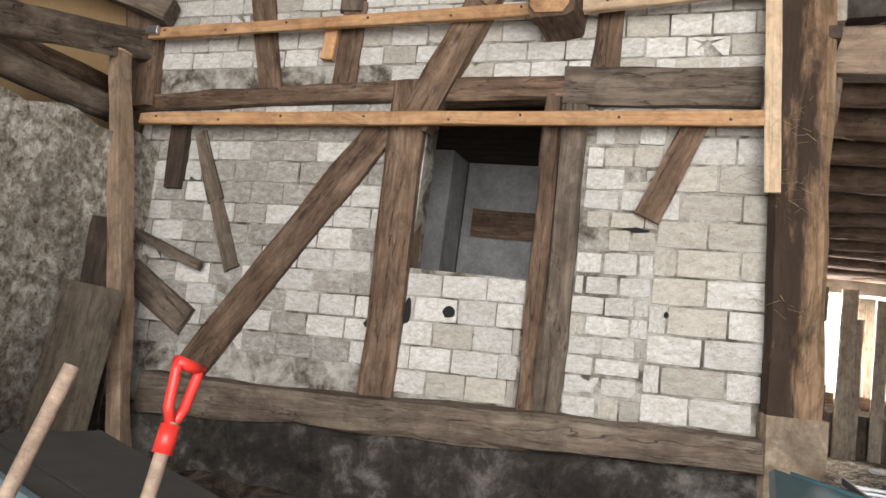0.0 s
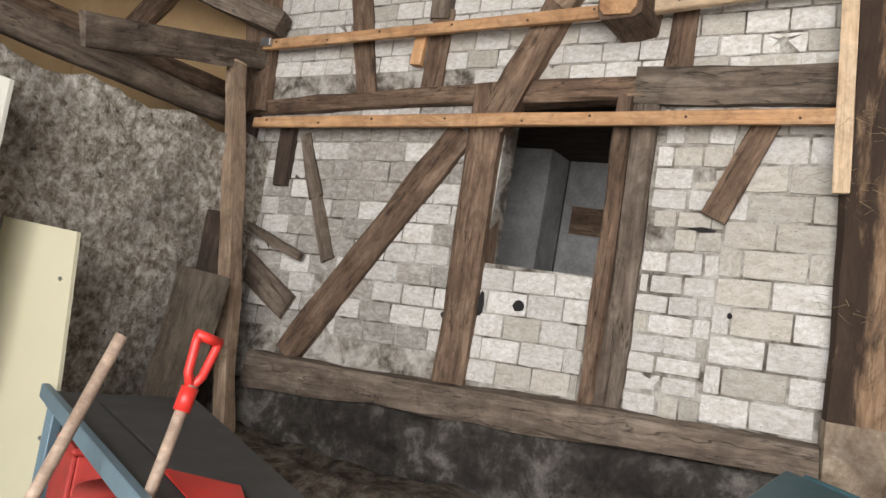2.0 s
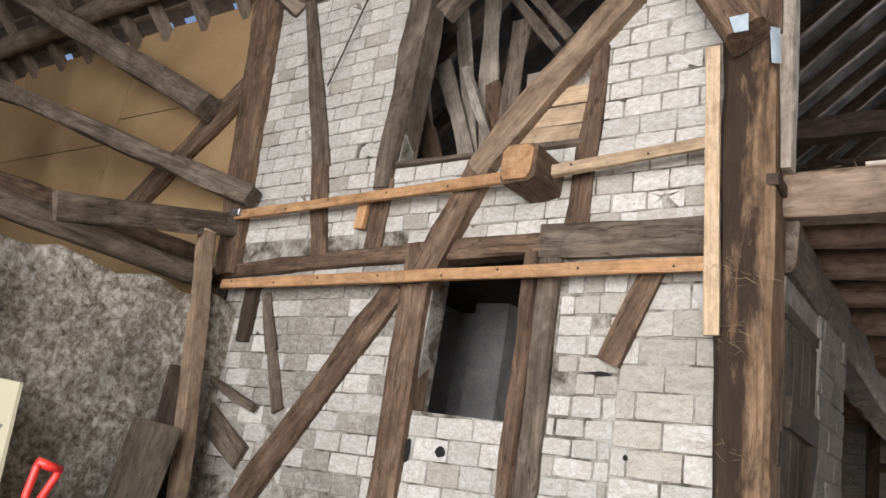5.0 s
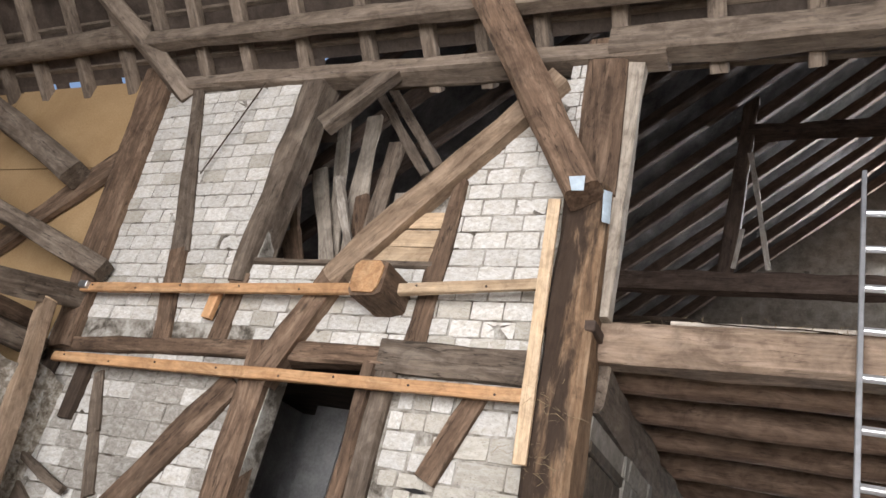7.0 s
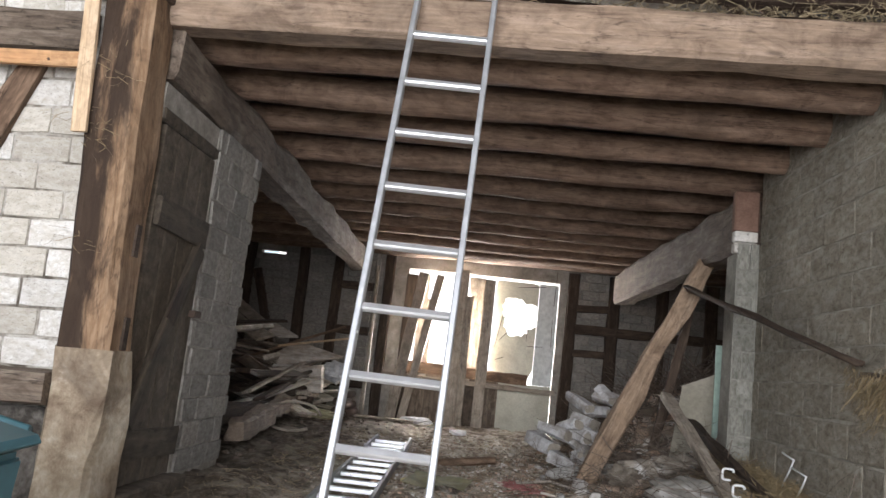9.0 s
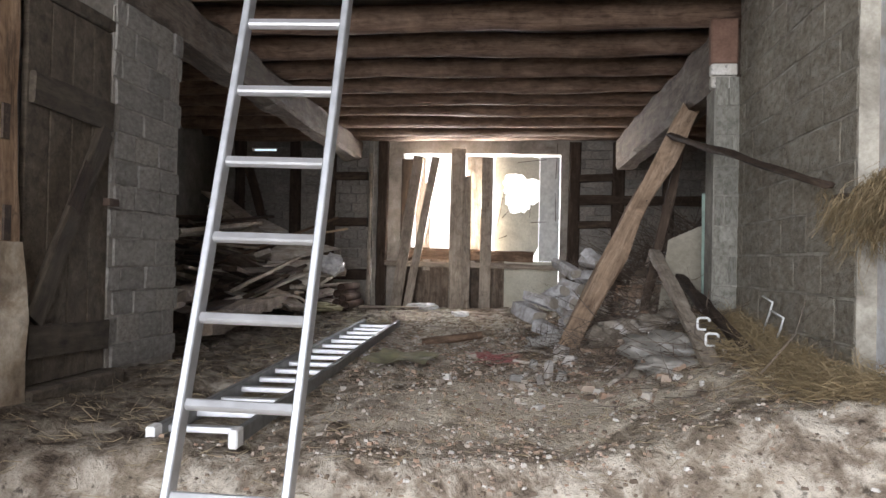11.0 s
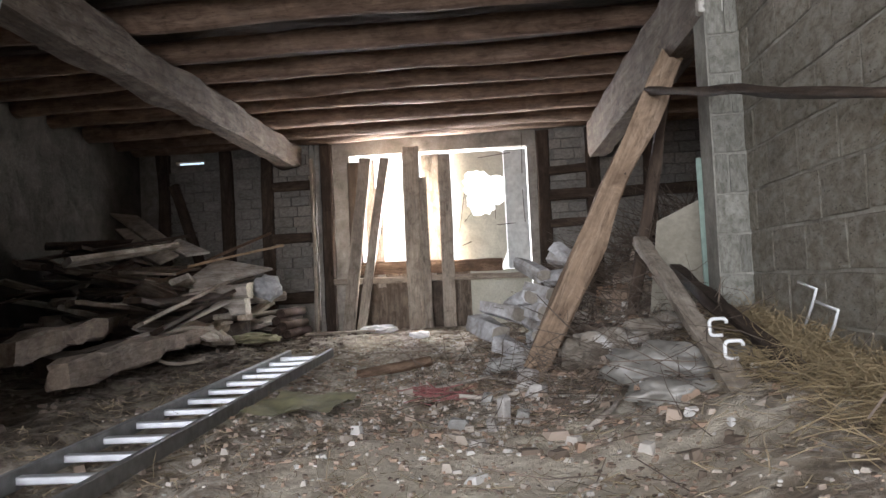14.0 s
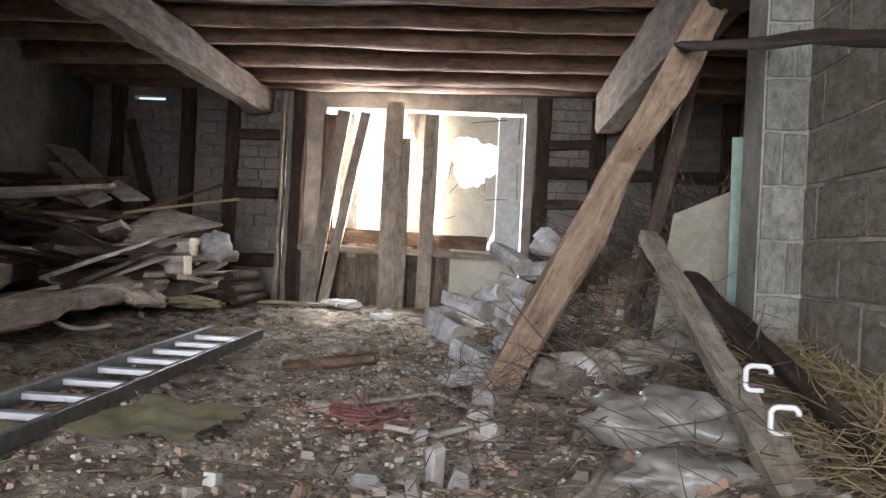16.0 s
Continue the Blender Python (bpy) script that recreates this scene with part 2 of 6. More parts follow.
BLOCK_JOINT = mineral("block_joint", [(0.36, (0.20, 0.18, 0.145)), (0.64, (0.46, 0.43, 0.36))], 4.0, 50, 1.0, 0.8, 0.012, own=False)
# whitewash greyed so that the small room's shade is in its colour
ROOM = mineral("shaded_whitewash", [(0.3, (0.24, 0.235, 0.225)), (0.7, (0.48, 0.475, 0.46))], 3.0, 40, 1.0, 0.6, 0.02, own=False)
FOOT = mineral("pale_post_foot", [(0.32, (0.17, 0.12, 0.08)), (0.48, (0.36, 0.29, 0.205)), (0.64, (0.56, 0.49, 0.39))], 5.0, 40, 0.9, 0.8, 0.02, stain=(0.07, 0.045, 0.03), stain_amount=0.6, stain_scale=2.2)
# whitewashed brick with the shade of passage and far wall in its colour
SHADED_BRICK = mineral("shaded_whitewashed_brick", [(0.3, (0.15, 0.135, 0.115)), (0.7, (0.33, 0.31, 0.28))], 5.0, 55, 0.95, 0.8, 0.015)
WASH_MORTAR = mineral("whitewashed_joint", [(0.40, (0.085, 0.072, 0.056)), (0.48, (0.25, 0.225, 0.188)), (0.58, (0.45, 0.425, 0.375))], 5.0, 60, 1.0, 0.9, 0.02, own=False)
DIRTY_WHITE = mineral("dirty_white", [(0.3, (0.20, 0.185, 0.165)), (0.55, (0.37, 0.355, 0.325)), (0.75, (0.60, 0.59, 0.56))], 7.0, 40, 0.8, 0.7, 0.02)
EARTH = mineral("trodden_earth", [(0.35, (0.085, 0.064, 0.046)), (0.47, (0.30, 0.248, 0.19)), (0.60, (0.66, 0.60, 0.50))], 7.0, 34, 1.0, 1.0, 0.05, stain=(0.36, 0.305, 0.22), stain_amount=0.4, stain_scale=1.6, own=False, pits=0.7)
# a pool of light on the bank is painted into the earth colour
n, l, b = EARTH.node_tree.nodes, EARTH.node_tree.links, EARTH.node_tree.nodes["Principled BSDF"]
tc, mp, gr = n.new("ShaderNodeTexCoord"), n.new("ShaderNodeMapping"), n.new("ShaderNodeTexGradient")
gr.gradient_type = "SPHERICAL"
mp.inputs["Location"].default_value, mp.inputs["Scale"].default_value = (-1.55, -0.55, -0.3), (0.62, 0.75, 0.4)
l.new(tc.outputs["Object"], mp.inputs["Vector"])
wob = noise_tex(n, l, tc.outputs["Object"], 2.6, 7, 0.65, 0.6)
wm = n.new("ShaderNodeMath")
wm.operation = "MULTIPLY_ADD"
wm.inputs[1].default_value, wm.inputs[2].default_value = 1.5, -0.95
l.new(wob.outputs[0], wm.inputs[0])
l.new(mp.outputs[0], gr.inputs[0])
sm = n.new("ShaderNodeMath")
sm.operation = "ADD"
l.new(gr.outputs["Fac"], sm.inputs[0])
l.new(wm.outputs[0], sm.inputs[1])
light_pool = ramp(n, [(0.12, (0, 0, 0)), (0.4, (1, 1, 1))])
l.new(sm.outputs[0], light_pool.inputs[0])
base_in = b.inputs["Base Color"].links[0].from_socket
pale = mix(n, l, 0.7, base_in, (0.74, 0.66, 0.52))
# dusty is the earth with that painted pool mixed in
dusty = mix(n, l, light_pool.outputs[0], base_in, pale)
# shade over the floor's left side is painted in, darker toward low x
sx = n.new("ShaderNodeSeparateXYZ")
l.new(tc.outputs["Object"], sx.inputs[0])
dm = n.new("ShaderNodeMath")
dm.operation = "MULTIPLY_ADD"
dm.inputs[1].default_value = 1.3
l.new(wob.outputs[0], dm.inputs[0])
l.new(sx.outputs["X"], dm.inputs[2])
left_shade = ramp(n, [(0.0, (0.30, 0.28, 0.26)), (1.0, (1, 1, 1))])
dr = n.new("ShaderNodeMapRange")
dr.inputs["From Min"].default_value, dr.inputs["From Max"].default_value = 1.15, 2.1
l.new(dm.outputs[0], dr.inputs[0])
l.new(dr.outputs[0], left_shade.inputs[0])
l.new(mix(n, l, 1.0, dusty, left_shade.outputs[0], "MULTIPLY"), b.inputs["Base Color"])
RUBBLE = mineral("rubble", [(0.3, (0.24, 0.21, 0.18)), (0.7, (0.55, 0.52, 0.48))], 4.0, 40)
TILE_CLAY = mineral("roof_tile", [(0.3, (0.08, 0.062, 0.05)), (0.7, (0.19, 0.15, 0.12))], 4.0, 40)
LOFT_TILE = mineral("loft_tile", [(0.35, (0.10, 0.09, 0.085)), (0.6, (0.24, 0.225, 0.21)), (0.75, (0.40, 0.39, 0.37))], 3.0, 30, own=False)
ALU = plain("aluminium", (0.80, 0.81, 0.82), 0.42, 0.85, 0.06)
DULL_ALU = plain("dull_aluminium", (0.46, 0.47, 0.48), 0.5, 0.7, 0.15)
# darker aluminium that puts shade into the lying ladder's rails
SHADED_ALU = plain("shaded_aluminium", (0.22, 0.22, 0.215), 0.55, 0.6, 0.3)
STEEL = plain("galvanised_steel", (0.5, 0.51, 0.52), 0.45, 1.0)
RUST = plain("rusty_iron", (0.075, 0.05, 0.036), 0.8, 0.3, 0.4)
RED = plain("red_plastic", (0.62, 0.035, 0.025), 0.4)
RED_PAINT = plain("red_paint", (0.42, 0.045, 0.035), 0.5, 0.0, 0.25)
CREAM = plain("cream_board", (0.58, 0.54, 0.38), 0.45, 0.0, 0.03, 3)
WHITE_BOARD = plain("white_board", (0.60, 0.585, 0.50), 0.45, 0.0, 0.02, 3)
TEAL = plain("teal_plastic", (0.045, 0.105, 0.12), 0.45)
BLUE_STEEL = plain("blue_grey_steel", (0.16, 0.24, 0.28), 0.5, 0.2)
SLATE = plain("dusty_bench_top", (0.062, 0.06, 0.055), 0.75, 0.0, 0.35, 6)
PLASTIC_WHITE = plain("white_plastic", (0.75, 0.75, 0.73), 0.35)
STRAW = plain("straw", (0.23, 0.172, 0.092), 0.8, 0.0, 0.4)
HANDLE = wood("ash_handle", (0.28, 0.20, 0.14), (0.40, 0.30, 0.225), (0.50, 0.39, 0.30), rough=0.5, relief=0.1, knots=False, stain_amount=0.08, cracks=0.1)


# ---- builders ----
def link(name, bm, material, parent=None, label="", m=None, smooth=False):
    me = bpy.data.meshes.new(name)
    bm.normal_update()
    bm.to_mesh(me)
    bm.free()
    me.materials.append(material)
    if smooth:
        for p in me.polygons:
            p.use_smooth = True
    o = new(name, me)
    if parent is not None:
        o.parent = parent
    if m is not None:
        o.matrix_basis = m
    if label:
        o["label"] = label
    return o


def part(name, bm, material, parent, label="", m=None, smooth=False):
    return link(name, bm, material, parent, label, m, smooth)


def along(a, b, up=(0, 0, 1)):
    """A matrix whose x runs from a to b and whose z is nearest to up."""
    a, b = Vector(a), Vector(b)
    x = (b - a).normalized()
    y = Vector(up).cross(x)
    if y.length < 1e-4:
        y = Vector((0, 1, 0)).cross(x)
    y.normalize()
    z = x.cross(y)
    m = Matrix((x, y, z)).transposed().to_4x4()
    m.translation = a
    return m, (b - a).length


def timber_bm(length, w, h, rough=0.012, seed=0.0, cham=0.12, w2=None, h2=None, bend=0.0, step=0.16):
    """A hewn beam along x: eight-sided section, uneven, slightly bent."""
    bm = bmesh.new()
    n = max(2, int(length / step))
    w2, h2 = w2 or w, h2 or h
    k = 1 - cham * 2
    sec = [(1, -k), (1, k), (k, 1), (-k, 1), (-1, k), (-1, -k), (-k, -1), (k, -1)]
    rings = []
    for i in range(n + 1):
        f = i / n
        ww, hh = (w + (w2 - w) * f) / 2, (h + (h2 - h) * f) / 2
        ring = []
        for j, (sy, sz) in enumerate(sec):
            q = Vector((f * length * 2.5 + seed * 3.1, sy * 1.7 + seed, sz * 1.7 - seed))
            d = rough * noise.noise(q) * 1.6
            off = bend * math.sin(math.pi * f)
            ring.append(bm.verts.new((f * length + (rough * noise.noise(q * 3) if i in (0, n) else 0), sy * (ww + d), sz * (hh + d) + off)))
        rings.append(ring)
    for r0, r1 in zip(rings, rings[1:]):
        for j in range(8):
            bm.faces.new((r0[j], r1[j], r1[(j + 1) % 8], r0[(j + 1) % 8]))
    bm.faces.new(rings[0])
    bm.faces.new(rings[-1][::-1])
    bmesh.ops.recalc_face_normals(bm, faces=bm.faces)
    return bm


SEED = [0.0]


def timber(name, a, b, w, h, material, parent=None, label="", up=(0, 0, 1), **kw):
    SEED[0] += 1.37
    m, length = along(a, b, up)
    return link(name, timber_bm(length, w, h, seed=SEED[0], **kw), material, parent, label, m)


def beam(name, a, b, w, h, material, label, category="beam", group="", up=(0, 0, 1), **kw):
    o = timber(name, a, b, w, h, material, None, "", up, **kw)
    return tagged(o, label, category, group)


def log_bm(length, r, seed, r2=None, sides=12, rough=0.012, step=0.2):
    bm = bmesh.new()
    n = max(2, int(length / step))
    r2 = r2 or r
    rings = []
    for i in range(n + 1):
        f = i / n
        ring = []
        for j in range(sides):
            a = 2 * math.pi * j / sides
            q = Vector((f * length * 1.6 + seed * 2.3, math.cos(a) * 1.3, math.sin(a) * 1.3 + seed))
            rr = r + (r2 - r) * f + rough * 2 * noise.noise(q)
            dz = 0.02 * noise.noise(Vector((f * length * 0.7, seed, 3)))
            ring.append(bm.verts.new((f * length, math.cos(a) * rr, math.sin(a) * rr + dz)))
        rings.append(ring)
    for r0, r1 in zip(rings, rings[1:]):
        for j in range(sides):
            bm.faces.new((r0[j], r1[j], r1[(j + 1) % sides], r0[(j + 1) % sides]))
    bm.faces.new(rings[0])
    bm.faces.new(rings[-1][::-1])
    bmesh.ops.recalc_face_normals(bm, faces=bm.faces)
    return bm


def log(name, a, b, r, material, parent=None, label="", r2=None, **kw):
    SEED[0] += 1.37
    m, length = along(a, b)
    return link(name, log_bm(length, r, SEED[0], r2, **kw), material, parent, label, m, smooth=True)


def box_bm(x0, y0, z0, x1, y1, z1, bevel=0.0, bm=None):
    bm = bm or bmesh.new()
    vs = bmesh.ops.create_cube(bm, size=1.0)["verts"]
    for v in vs:
        v.co = Vector(((x0 + x1) / 2 + v.co.x * (x1 - x0), (y0 + y1) / 2 + v.co.y * (y1 - y0), (z0 + z1) / 2 + v.co.z * (z1 - z0)))
    if bevel:
        es = list({e for v in vs for e in v.link_edges})
        bmesh.ops.bevel(bm, geom=es, offset=bevel, segments=1, affect="EDGES", profile=0.5)
    return bm


def prism_xz(bm, pts, y0, y1):
    """A slab between y0 and y1 with the outline pts in x and z."""
    f = [bm.verts.new((x, y0, z)) for x, z in pts]
    g = [bm.verts.new((x, y1, z)) for x, z in pts]
    bm.faces.new(f)
    bm.faces.new(g[::-1])
    for i in range(len(pts)):
        j = (i + 1) % len(pts)
        bm.faces.new((f[i], g[i], g[j], f[j]))
    bmesh.ops.recalc_face_normals(bm, faces=bm.faces)
    return bm


def rough_sheet(nx, nz, place, amp, freq, seed=0.0):
    """A grid of points place(u, v) pushed along normal n by noise; place returns (point, normal)."""
    bm = bmesh.new()
    grid = []
    for i in range(nx + 1):
        row = []
        for j in range(nz + 1):
            p, nrm = place(i / nx, j / nz)
            p, nrm = Vector(p), Vector(nrm)
            d = noise.fractal(p * freq + Vector((seed, 0, 0)), 1.0, 2.0, 4) * amp
            row.append(bm.verts.new(p + nrm * d))
        grid.append(row)
    for i in range(nx):
        for j in range(nz):
            bm.faces.new((grid[i][j], grid[i + 1][j], grid[i + 1][j + 1], grid[i][j + 1]))
    return bm


def structure(ob, label, category):
    return tagged(ob, label, category, kind="structure")


def empty(name, m=None):
    o = new(name)
    o.empty_display_size = 0.1
    if m is not None:
        o.matrix_basis = m
    return o


def brick_meshes(name, material, count, seed, rough=0.03):
    """Unit bricks, 1 x 1 x 1, whose worn face looks to -y."""
    out = []
    rnd = random.Random(seed)
    outline = [(-1, -1), (-0.5, -1), (0.05, -1), (0.5, -1), (1, -1), (1, 0), (1, 1), (0.5, 1), (-0.05, 1), (-0.5, 1), (-1, 1), (-1, 0)]
    for k in range(count):
        bm = bmesh.new()
        j = lambda s: rnd.uniform(-s, s)
        edge = []
        for sx, sz in outline:
            cut = 0.012 if abs(sx) == 1 and abs(sz) == 1 else 0.0
            edge.append((sx * (0.5 - cut * 0.7) - (abs(j(rough * 0.45)) * sx if abs(sx) == 1 else 0), sz * (0.5 - cut * 1.4) - (abs(j(rough)) * sz if abs(sz) == 1 else 0)))
        back = [bm.verts.new((x, 0.5, z)) for x, z in edge]
        flat = min(1.0, rough / 0.03)
        rim = [bm.verts.new((x, -0.43 + j(0.03) * flat, z)) for x, z in edge]
        face = [bm.verts.new((x * 0.98, -0.5 + j(0.035) * flat, z * 0.955)) for x, z in edge]
        mid = bm.verts.new((j(0.2), -0.51 + j(0.035) * flat, j(0.2)))
        for i in range(12):
            q = (i + 1) % 12
            bm.faces.new((back[i], rim[i], rim[q], back[q]))
            bm.faces.new((rim[i], face[i], face[q], rim[q]))
            bm.faces.new((face[i], mid, face[q]))
        bmesh.ops.recalc_face_normals(bm, faces=bm.faces)
        me = bpy.data.meshes.new(name)
        bm.to_mesh(me)
        bm.free()
        me.materials.append(material)
        out.append(me)
    return out


def piece(name, me, parent, m):
    o = new(name, me)
    o.parent = parent
    o.matrix_basis = m
    return o


# ---- large structure ----
def ground_height(x, y):
    """Low yard floor in front, an earthen bank up to the raised threshing floor behind."""
    edge = -0.42 + 0.12 * noise.noise(Vector((x * 1.3, 0.4, 2.0))) + 0.20 * max(0.0, min(1.0, (x - 2.1) / 0.6))
    t = max(0.0, min(1.0, (y - (edge - 0.62)) / 0.62))
    t = t * t * (3 - 2 * t)
    z = 0.74 * t
    z += 0.05 * noise.fractal(Vector((x * 1.1, y * 1.1, 0)), 1.0, 2.0, 4) * (0.4 + t) + 0.032 * noise.fractal(Vector((x * 4.5, y * 4.5, 5)), 0.8, 2.0, 3) * min(1.0, t * (1.35 - t) * 2.2 + 0.45 * t)
    # heap of rubble and straw along the block wall and beyond the pillar
    if y > -1.2:
        h = math.exp(-((x - 3.75) / 0.62) ** 2) * 0.22 * max(0, min(1, (y + 1.2) / 1.0)) * max(0, min(1, (7.0 - y) / 2))
        z += h
        z += 0.62 * math.exp(-((x - 4.1) / 0.75) ** 2 - ((y - 4.6) / 1.7) ** 2)
    return z


def ground_bm(x0, x1, y0, y1, step):
    nx, ny = int((x1 - x0) / step), int((y1 - y0) / step)
    xs = [x0 + (x1 - x0) * i / nx for i in range(nx + 1)]
    ys = [y0 + (y1 - y0) * j / ny for j in range(ny + 1)]
    verts = [(x, y, ground_height(x, y)) for x in xs for y in ys]
    faces = [(i * (ny + 1) + j, (i + 1) * (ny + 1) + j, (i + 1) * (ny + 1) + j + 1, i * (ny + 1) + j + 1) for i in range(nx) for j in range(ny)]
    me = bpy.data.meshes.new("floor")
    me.from_pydata(verts, [], faces)
    for p in me.polygons:
        p.use_smooth = True
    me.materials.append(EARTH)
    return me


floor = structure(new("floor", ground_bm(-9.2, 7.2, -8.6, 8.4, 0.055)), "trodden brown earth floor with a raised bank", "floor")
bm = bmesh.new()
bmesh.ops.create_grid(bm, x_segments=4, y_segments=4, size=400)
yard = structure(link("ground", bm, EARTH, m=pose(0, 0, -0.12)), "bare earth ground outside the barn", "ground")

# front half-timbered wall: core with its openings
bm = bmesh.new()
for pts in (
    [(-3.86, 1.0), (-1.74, 1.0), (-1.74, 2.9), (-3.86, 2.9)],
    [(-1.74, 1.0), (-1.10, 1.0), (-1.10, 1.95), (-1.74, 1.95)],
    [(-1.10, 1.0), (0.10, 1.0), (0.10, 2.9), (-1.10, 2.9)],
    [(-3.86, 2.9), (0.10, 2.9), (0.10, 3.52), (-3.86, 3.52)],
    [(-3.86, 3.52), (-2.2, 3.52), (-2.2, 5.05), (-3.86, 5.05)],
    [(-1.36, 3.52), (0.10, 3.52), (0.10, 5.05), (-0.10, 5.05)],
):
    prism_xz(bm, pts, 0.0065, 0.16)
wall_front = structure(link("wall_front", bm, WASH_MORTAR), "half-timbered wall with whitewashed bricks and grey oak timbers", "wall")


def frame_piece(name, pts, w, depth, material, label="", y=-0.04, w2=None, **kw):
    """A timber of the wall from (x, z) to (x, z), whose face lies at y."""
    (x0, z0), (x1, z1) = pts
    yc = y + depth / 2
    return timber(name, (x0, yc, z0), (x1, yc, z1), w, depth, material, wall_front, label, up=(0, 1, 0), w2=w2, **kw)


frame_piece("sill_beam", ((-3.2, 1.105), (0.035, 1.289)), 0.22, 0.26, OAK_GREY, "decayed grey oak sill beam", y=-0.15, w2=0.15, rough=0.02)
frame_piece("window_post", ((-1.815, 1.27), (-1.855, 2.95)), 0.185, 0.2, OAK, "brown oak window post", y=-0.07, w2=0.21)
frame_piece("window_post", ((-1.035, 1.29), (-1.062, 2.9)), 0.09, 0.2, OAK, "brown oak window post", y=-0.06)
frame_piece("window_post", ((-0.925, 1.30), (-0.955, 2.9)), 0.13, 0.18, OAK_GREY, y=-0.045)
frame_piece("rail", ((-3.62, 2.785), (-1.9, 2.905)), 0.115, 0.16, OAK, y=-0.05)
frame_piece("rail", ((-1.72, 2.912), (-0.98, 2.945)), 0.125, 0.15, OAK, y=-0.045)
frame_piece("rail", ((-1.02, 2.945), (-0.09, 2.955)), 0.19, 0.16, OAK_GREY, y=-0.065)
frame_piece("brace", ((-2.99, 1.23), (-2.0, 2.69)), 0.18, 0.17, OAK, "diagonal oak brace", y=-0.055, rough=0.016)
frame_piece("brace", ((-0.365, 2.79), (-0.558, 2.30)), 0.125, 0.12, OAK, "short sawn-off oak brace", y=-0.055)
frame_piece("stub", ((-3.30, 2.72), (-3.288, 2.275)), 0.11, 0.1, OAK_DARK, "charred wooden stub", y=-0.06)
frame_piece("brace", ((-3.17, 2.62), (-2.98, 2.22)), 0.085, 0.08, OAK_GREY, y=-0.03)
frame_piece("brace", ((-2.99, 2.24), (-2.80, 1.84)), 0.085, 0.08, OAK_GREY, y=-0.032)
frame_piece("brace", ((-3.52, 2.0), (-2.98, 1.83)), 0.06, 0.05, OAK_GREY, y=-0.09)
frame_piece("brace", ((-3.60, 1.82), (-3.05, 1.5)), 0.17, 0.06, OAK_GREY, y=-0.04)
frame_piece("brace", ((-1.80, 2.70), (-1.49, 3.44)), 0.165, 0.15, OAK, y=-0.10, rough=0.016)
frame_piece("brace", ((-1.52, 3.40), (-0.28, 4.88)), 0.165, 0.15, PROP, "long diagonal oak brace", y=-0.11, w2=0.15, rough=0.016)
frame_piece("stud", ((-2.75, 2.88), (-2.93, 3.58)), 0.165, 0.13, OAK, y=-0.03)
frame_piece("stud", ((-2.90, 3.55), (-3.47, 5.12)), 0.165, 0.13, OAK_GREY, y=-0.032, w2=0.10)
frame_piece("stud", ((-2.285, 2.90), (-2.275, 3.42)), 0.15, 0.13, OAK, y=-0.03)
frame_piece("stud", ((-2.285, 3.36), (-2.27, 5.10)), 0.16, 0.24, OAK_GREY, y=-0.045, w2=0.21)
frame_piece("stud", ((-0.835, 3.0), (-0.81, 4.15)), 0.15, 0.13, OAK, y=-0.03, w2=0.09)
frame_piece("opening_sill", ((-2.2, 3.525), (-0.85, 3.545)), 0.035, 0.2, OAK_GREY, y=-0.03)
frame_piece("corner_post", ((-3.62, 2.75), (-3.96, 5.3)), 0.22, 0.22, OAK, "leaning oak corner post", y=-0.09, w2=0.32)
frame_piece("corner_post", ((-3.7, 1.0), (-3.68, 2.8)), 0.16, 0.16, OAK_DARK, y=-0.03)
frame_piece("top_plate", ((-3.8, 5.125), (0.35, 5.09)), 0.12, 0.2, ROOF_WOOD, "weathered top plate", y=-0.07)
for i, z in enumerate((3.60, 3.72, 3.85)):
    frame_piece("infill_board", ((-1.33 + 0.1 * i, z), (-0.86, z + 0.004)), 0.115, 0.02, PINE_PALE, y=-0.02, rough=0.003)
frame_piece("cleat", ((-2.375, 3.06), (-2.36, 3.30)), 0.075, 0.05, PINE, y=-0.085, rough=0.004)

# plinth under the sill
bm = rough_sheet(70, 24, lambda u, v: ((-3.9 + 4.1 * u, -0.09 - 0.03 * (1 - v), (1.04 + 0.05 * (4.1 * u - 0.8)) * v), (0, -1, 0)), 0.045, 2.6)
plinth = structure(link("wall_plinth", bm, PLINTH, smooth=True), "dark grey plastered stone plinth", "wall")
sol = plinth.modifiers.new("thick", "SOLIDIFY")
sol.thickness, sol.offset = 0.2, -1

# the big corner post, spliced at its foot, and its upper length
main_post = empty("main_post", pose(0, 0, 0.7))
def post_piece(name, a, b, w, d, material, label="", **kw):
    o = timber(name, a, b, w, d, material, main_post, label, up=(0, 1, 0), **kw)
    o.matrix_basis = main_post.matrix_basis.inverted() @ o.matrix_basis
    return o
post_piece("post_foot", (0.16, 0.03, 0.62), (0.145, 0.03, 1.47), 0.28, 0.31, FOOT, "pale repaired foot", rough=0.02)
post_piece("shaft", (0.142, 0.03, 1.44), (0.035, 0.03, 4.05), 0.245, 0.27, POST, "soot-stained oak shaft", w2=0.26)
post_piece("upper_shaft", (0.045, 0.06, 4.03), (-0.03, 0.06, 5.2), 0.26, 0.2, OAK)
post_piece("side_board", (0.225, 0.06, 3.30), (0.15, 0.06, 5.15), 0.06, 0.1, GREY_PLANK, w2=0.11)
# thin dark slabs stand in for the shade inside slots in the post
for z in (1.55, 1.98):
    bm = box_bm(-0.006, -0.022, -0.075, 0.006, 0.022, 0.075)
    part("mortise", bm, OAK_DARK, main_post, "dark slab standing for a cut slot", m=pose(0.277 - (z - 1.4) * 0.04, 0.03, z - 0.7))
